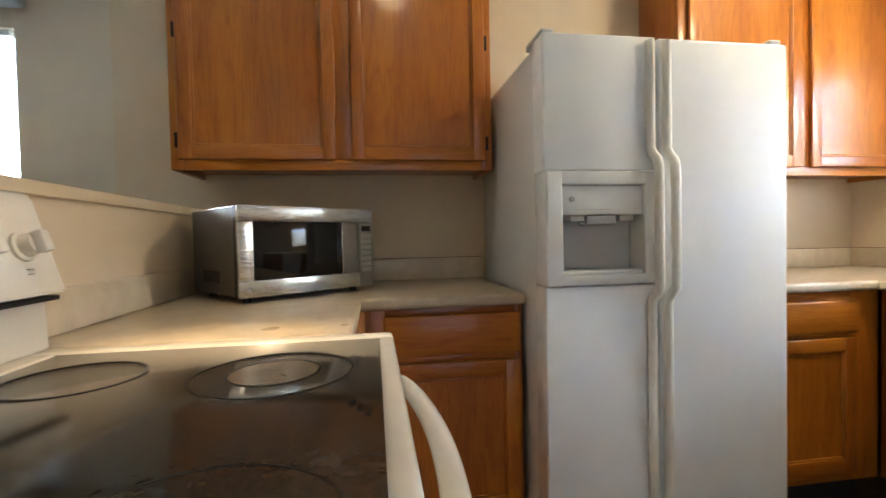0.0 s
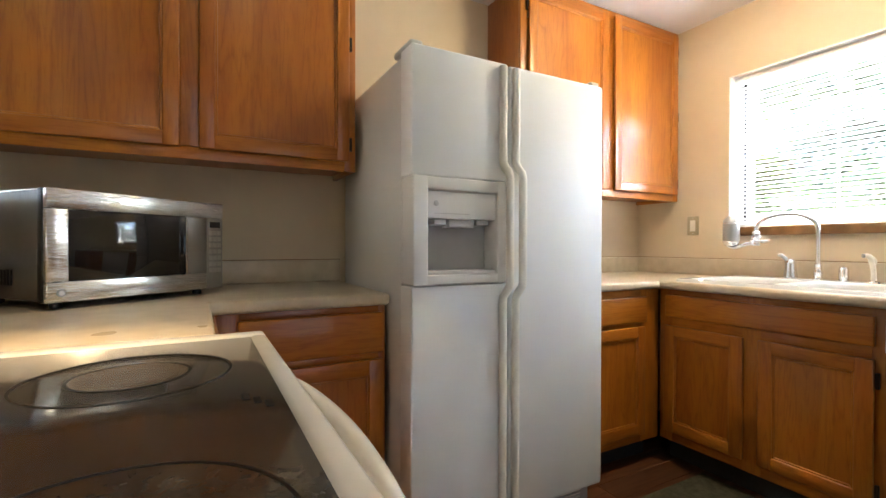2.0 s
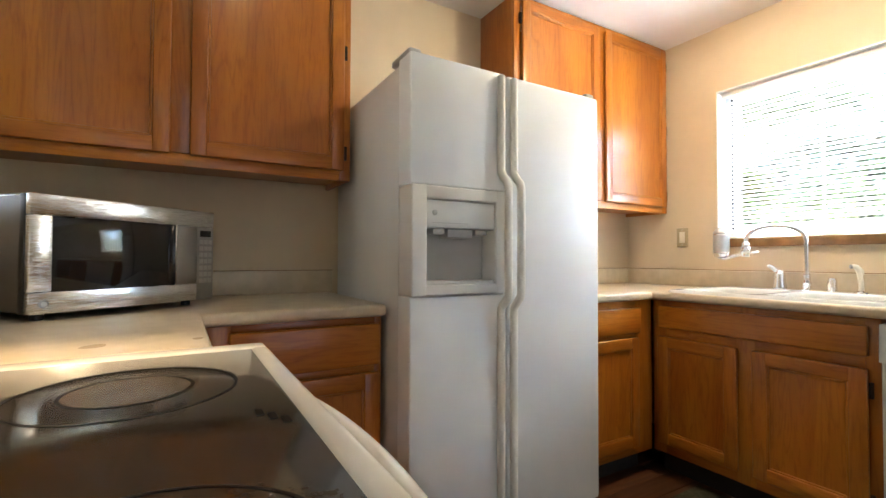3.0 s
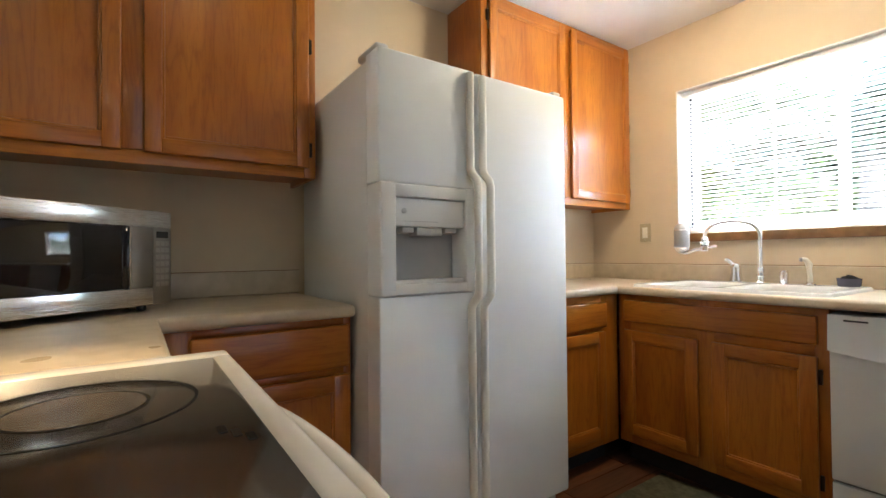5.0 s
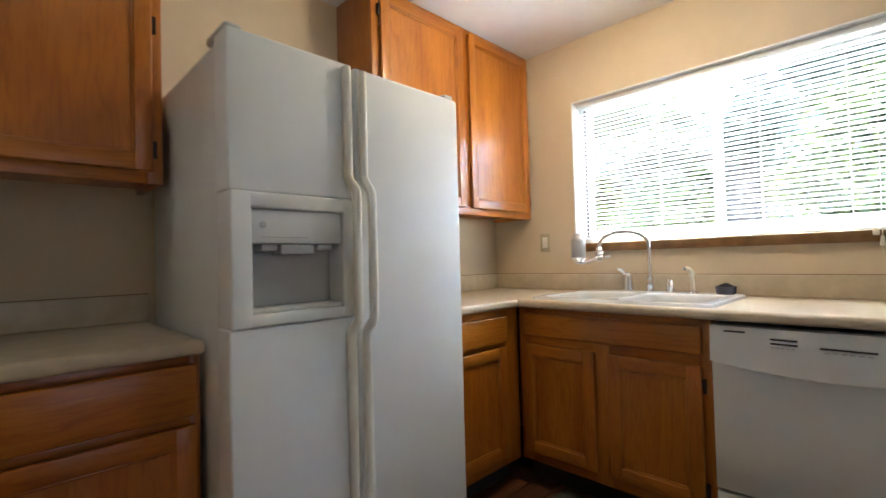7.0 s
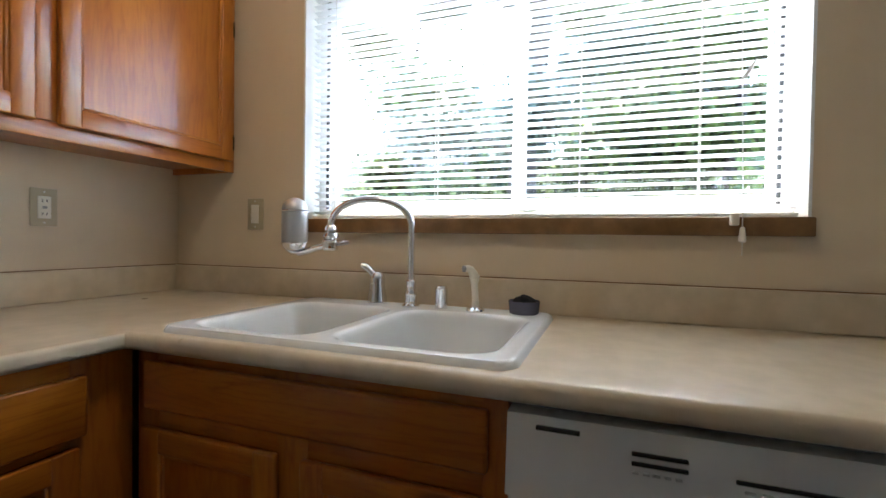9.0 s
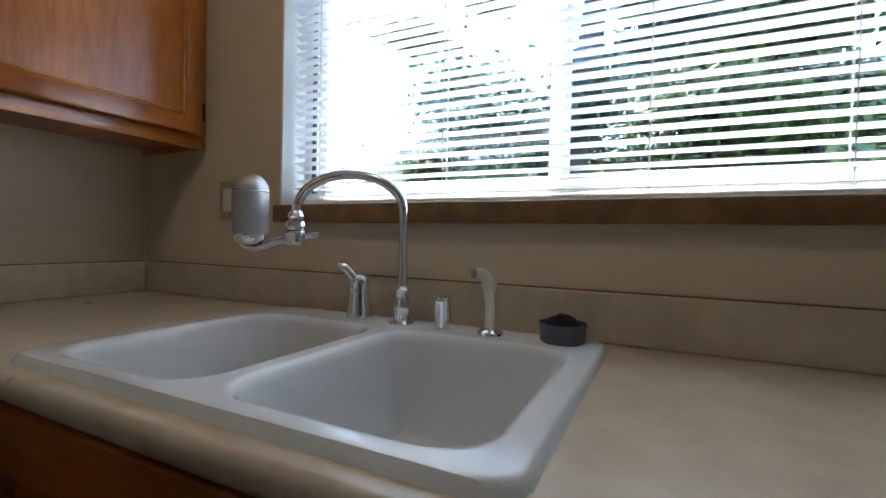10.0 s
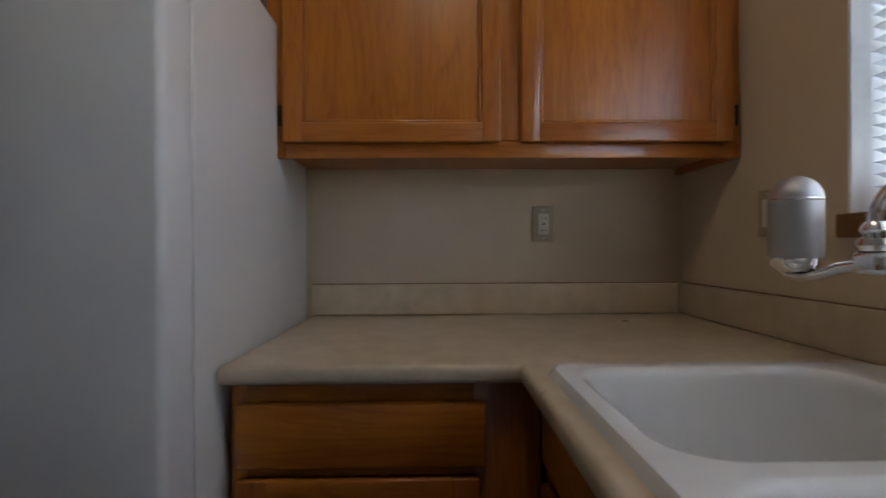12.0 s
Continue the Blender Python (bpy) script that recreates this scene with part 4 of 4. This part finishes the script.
# ---------------------------------------------------------------- ceiling lamp
lamp = thing("ceiling_light", "lit frosted glass dome ceiling light with brass finial", "ceiling light")
part("pan", lathe([(0.150, 0.0), (0.168, -0.006), (0.170, -0.043), (0.160, -0.047), (0.151, -0.030), (0.0, -0.004)], (LAMP_X, LAMP_Y, CEIL_Z - 0.001), 40), HINGE, lamp, "bronze ceiling pan")
dome = [(0.150, -0.014)]
for i in range(1, 11):
    a = math.pi / 2 * i / 10
    dome.append((0.150 * math.cos(a), -0.014 - 0.088 * math.sin(a)))
dm = part("shade", lathe(dome, (LAMP_X, LAMP_Y, CEIL_Z - 0.001), 40), DOME, lamp, "glowing frosted glass bowl")
dm.visible_shadow = False
part("finial", lathe([(0.004, 0.004), (0.010, -0.002), (0.008, -0.010), (0.004, -0.014), (0.006, -0.02), (0.002, -0.026)], (LAMP_X, LAMP_Y, CEIL_Z - 0.102), 16), HINGE, lamp, "small bronze finial")

# Unseen small lamp, added to put a warm highlight on the wall cabinet door.
SPOT_GLOW = emitter("dim_lit_glass", (1.0, 0.74, 0.46), 0.32)
spot = thing("door_highlight_lamp", "small unseen glowing ceiling lamp added for the highlight on the cabinet door", "ceiling light")
part("pan", lathe([(0.085, 0.0), (0.092, -0.004), (0.092, -0.016), (0.080, -0.020), (0.0, -0.018)], (-2.49, -0.96, CEIL_Z - 0.001), 32), HINGE, spot, "bronze ceiling pan")
part("shade", lathe([(0.078, -0.019), (0.076, -0.032), (0.062, -0.050), (0.036, -0.062), (0.0, -0.066)], (-2.49, -0.96, CEIL_Z - 0.001), 32), SPOT_GLOW, spot, "dimly glowing glass bowl")

# ---------------------------------------------------------------- floor mat
def rug_mesh():
    bm = box(-1.12, -0.575, -1.75, -0.82, 0.0, 0.011, 0.004, 2)
    return bm
tagged(part("floor_mat", rug_mesh(), RUG), "dark olive floor mat in front of the sink", "rug")

# ---------------------------------------------------------------- next room's window
w2 = tagged(new("window_2"), "bright window with white blind in the next room", "window", "", "structure")
part("window_frame", box(DW1 - 0.03, DW1 - 0.001, 0.19, 0.235, 1.002, 2.068), VINYL, w2)
part("window_frame", box(DW0 + 0.001, DW0 + 0.03, 0.19, 0.235, 1.002, 2.068), VINYL, w2)
p = part("pane", box(DW0 + 0.031, DW1 - 0.031, 0.208, 0.212, 1.002, 2.068), GLASS, w2, "clear window glass", False)
p.visible_shadow = False
b2 = thing("dining_blind", "white mini blind in the next room's window", "blind")
sl2 = mesh_of("slat", box(DW0 + 0.035, DW1 - 0.035, -0.0125, 0.0125, -0.0004, 0.0004), BLIND)
for i in range(41):
    s = new("slat", sl2)
    s.parent = b2
    s.matrix_local = pose(0, 0.155, 1.01 + 0.0255 * i, -30, 0, 0)
part("headrail", box(DW0 + 0.03, DW1 - 0.03, 0.14, 0.17, 2.045, 2.068), BLIND, b2)
va = thing("window_valance", "grey fabric valance above the next room's window", "valance")
part("fabric", box(DW0 - 0.05, -4.075, 0.04, 0.12, 2.15, 2.30, 0.015, 3), GREYP, va)

# ---------------------------------------------------------------- outside
GROUND = plain("dry_grass_ground", (0.05, 0.06, 0.028), 0.95, 0, 0.1, 0.3, 2)
BARK = plain("grey_brown_bark", (0.055, 0.046, 0.038), 0.9, 0, 0.1, 0.35, 12, 0.8, 40)
SIDING = plain("blue_grey_siding", (0.11, 0.14, 0.17), 0.7, 0, 0.3, 0.06, 3)
ROOF = plain("dark_shingle_roof", (0.07, 0.07, 0.075), 0.9, 0, 0.2, 0.25, 8)
LEAF = leafy("green_leaves", (0.030, 0.046, 0.014), (0.13, 0.165, 0.034))
LEAF2 = leafy("conifer_needles", (0.020, 0.034, 0.024), (0.055, 0.078, 0.042))
def ground_mesh():
    bm = bmesh.new()
    bmesh.ops.create_grid(bm, x_segments=2, y_segments=2, size=400)
    bmesh.ops.translate(bm, vec=(0, 0, -0.6), verts=bm.verts)
    return bm
struct("ground", ground_mesh(), GROUND, "grassy ground outside the house")

def tree(name, label, base, height, r0, crown_r, crown_z, leaves, leaf, mat, seed, spread=1.0):
    rnd = random.Random(seed)
    t = thing(name, label, "tree", "garden trees")
    bx, by, bz = base
    tp = [(bx + 0.12 * math.sin(i * 0.9 + seed), by + 0.12 * math.cos(i * 1.3 + seed), bz + height * i / 10) for i in range(11)]
    tk = part("trunk", tube(tp, [r0 * (1 - 0.085 * i) for i in range(11)], 12), BARK, t)
    lm = bmesh.new()
    tips = []
    for k in range(16):
        f = rnd.uniform(crown_z, 0.98)
        p0 = Vector(tp[int(f * 10)])
        a = rnd.uniform(0, 6.283)
        ln = crown_r * rnd.uniform(0.5, 1.0) * (1.15 - f * 0.6)
        p1 = p0 + Vector((math.cos(a) * ln * 0.5, math.sin(a) * ln * 0.5, ln * 0.18))
        p2 = p0 + Vector((math.cos(a) * ln, math.sin(a) * ln, ln * rnd.uniform(0.0, 0.5)))
        tube([p0, p1, p2], [r0 * 0.3, r0 * 0.18, r0 * 0.05], 6, lm)
        tips += [(p1, ln * 0.35), (p2, ln * 0.45), ((p1 + p2) / 2, ln * 0.4)]
    part("limbs", lm, BARK, t)
    vs, fs = [], []
    for _ in range(leaves):
        c0, rad = rnd.choice(tips)
        d = Vector((rnd.gauss(0, 1), rnd.gauss(0, 1), rnd.gauss(0, 0.7))) * rad * 0.5 * spread
        cc = c0 + d
        u = Vector((rnd.gauss(0, 1), rnd.gauss(0, 1), rnd.gauss(0, 1))).normalized()
        w = u.orthogonal().normalized()
        s = leaf * rnd.uniform(0.6, 1.3)
        k = len(vs)
        vs += [cc - u * s, cc + w * s * 0.45, cc + u * s, cc - w * s * 0.45]
        fs.append((k, k + 1, k + 2, k + 3))
    me = bpy.data.meshes.new("crown")
    me.from_pydata(vs, [], fs)
    me.materials.append(mat)
    cr = new("crown", me)
    cr.parent = t
    return t
tree("pine_tree", "tall dark pine tree outside the sink window", (5.2, -0.55, -0.6), 10, 0.26, 1.9, 0.10, 26000, 0.075, LEAF2, 3, 0.8)
tree("garden_tree", "leafy green tree outside the sink window", (7.5, -3.6, -0.6), 6.5, 0.16, 2.6, 0.15, 34000, 0.12, LEAF, 7)
tree("garden_tree", "leafy green tree further along the garden", (9.0, 2.9, -0.6), 8.5, 0.15, 2.6, 0.15, 30000, 0.12, LEAF, 11)
tree("garden_tree", "bright green young tree by the window", (4.2, -4.2, -0.6), 3.6, 0.07, 1.3, 0.3, 9000, 0.05, LEAF, 15)
tree("garden_tree", "broad dark green tree in front of the blue-grey house", (10.5, -1.9, -0.6), 7.5, 0.18, 2.8, 0.12, 36000, 0.14, LEAF, 23)
tree("garden_tree", "dark green tree beside the brown house", (8.2, 1.2, -0.6), 4.2, 0.13, 1.9, 0.12, 20000, 0.11, LEAF, 31)
tree("shrub", "low green shrub in the garden", (6.5, 2.0, -0.6), 2.0, 0.06, 1.2, 0.1, 5000, 0.08, LEAF, 19)
hs = thing("neighbour_house", "blue-grey sided neighbouring house beyond the garden", "house")
part("wall", box(13, 21, -14, -0.6, -0.6, 2.6), SIDING, hs)
for i in range(15):
    part("siding_board", box(12.975, 13.0, -14, -0.6, -0.5 + 0.2 * i, -0.315 + 0.2 * i), SIDING, hs)
rf = bmesh.new()
a = [rf.verts.new(p) for p in ((12.4, -14.5, 2.5), (12.4, -0.1, 2.5), (17, -0.1, 4.6), (17, -14.5, 4.6), (21.6, -0.1, 2.5), (21.6, -14.5, 2.5))]
for q in ((0, 1, 2, 3), (3, 2, 4, 5), (1, 4, 2), (0, 3, 5), (0, 5, 4, 1)):
    rf.faces.new([a[i] for i in q])
part("roof", rf, ROOF, hs, "dark shingle roof", False)
h2 = thing("garden_house", "dark brown neighbouring house beyond the fence", "house")
part("wall", box(15, 22, 1.2, 9.5, -0.6, 3.4), ROOF, h2)
rg = bmesh.new()
a = [rg.verts.new(p) for p in ((14.5, 0.9, 3.3), (14.5, 9.9, 3.3), (18.5, 9.9, 6.0), (18.5, 0.9, 6.0), (22.5, 9.9, 3.3), (22.5, 0.9, 3.3))]
for q in ((0, 1, 2, 3), (3, 2, 4, 5), (1, 4, 2), (0, 3, 5), (0, 5, 4, 1)):
    rg.faces.new([a[i] for i in q])
part("roof", rg, ROOF, h2, "", False)
for y in (2.2, 5.6):
    w = part("window", box(14.95, 14.999, y, y + 1.4, 0.8, 2.1), VINYL, h2)
    part("pane", box(14.94, 14.949, y + 0.09, y + 1.31, 0.89, 2.01), DARKGLASS, w)
for y in (-11, -7.4, -3.6):
    w = part("window", box(12.95, 12.974, y, y + 1.3, 0.7, 1.9), VINYL, hs)
    part("pane", box(12.94, 12.949, y + 0.08, y + 1.22, 0.78, 1.82), DARKGLASS, w)
fe = thing("garden_fence", "weathered board fence across the garden", "fence")
fb = mesh_of("board", box(10.9, 10.92, 0.0, 0.14, -0.6, 0.95, 0.003), BARK)
for i in range(60):
    s = new("board", fb)
    s.parent = fe
    s.matrix_local = pose(0, 0.2 + 0.15 * i, 0)

# ---------------------------------------------------------------- floor planks
PW, PL = 0.127, 1.2
fl_ob = bpy.data.objects["floor"]
plank_meshes = {}
def plank_mesh(length):
    key = round(length, 3)
    if key not in plank_meshes:
        plank_meshes[key] = mesh_of("plank", box(0, key - 0.002, 0, PW - 0.002, -0.012, 0.0, 0.001, 1), PLANK)
    return plank_meshes[key]
for j in range(29):
    off = (j * 0.47) % PL
    ends = [-4.7] + [x for x in (-4.7 + off + PL * i for i in range(5)) if -4.65 < x < -0.05] + [-0.001]
    for x0, x1 in zip(ends, ends[1:]):
        s = new("plank", plank_mesh(x1 - x0))
        s.parent = fl_ob
        s.matrix_local = pose(x0, -3.7 + PW * j, 0)
rest = bmesh.new()
add_box(rest, WX0, -4.7, SOUTH_Y, 0.12, -0.0119, -0.001)
add_box(rest, -4.7, 0, SOUTH_Y, -3.7, -0.0119, -0.001)
add_box(rest, -4.7, 0, -0.017, 0.12, -0.0119, -0.0105)
r = part("plank_field", rest, PLANK, fl_ob, "", False)
r["kind"] = "stuff"
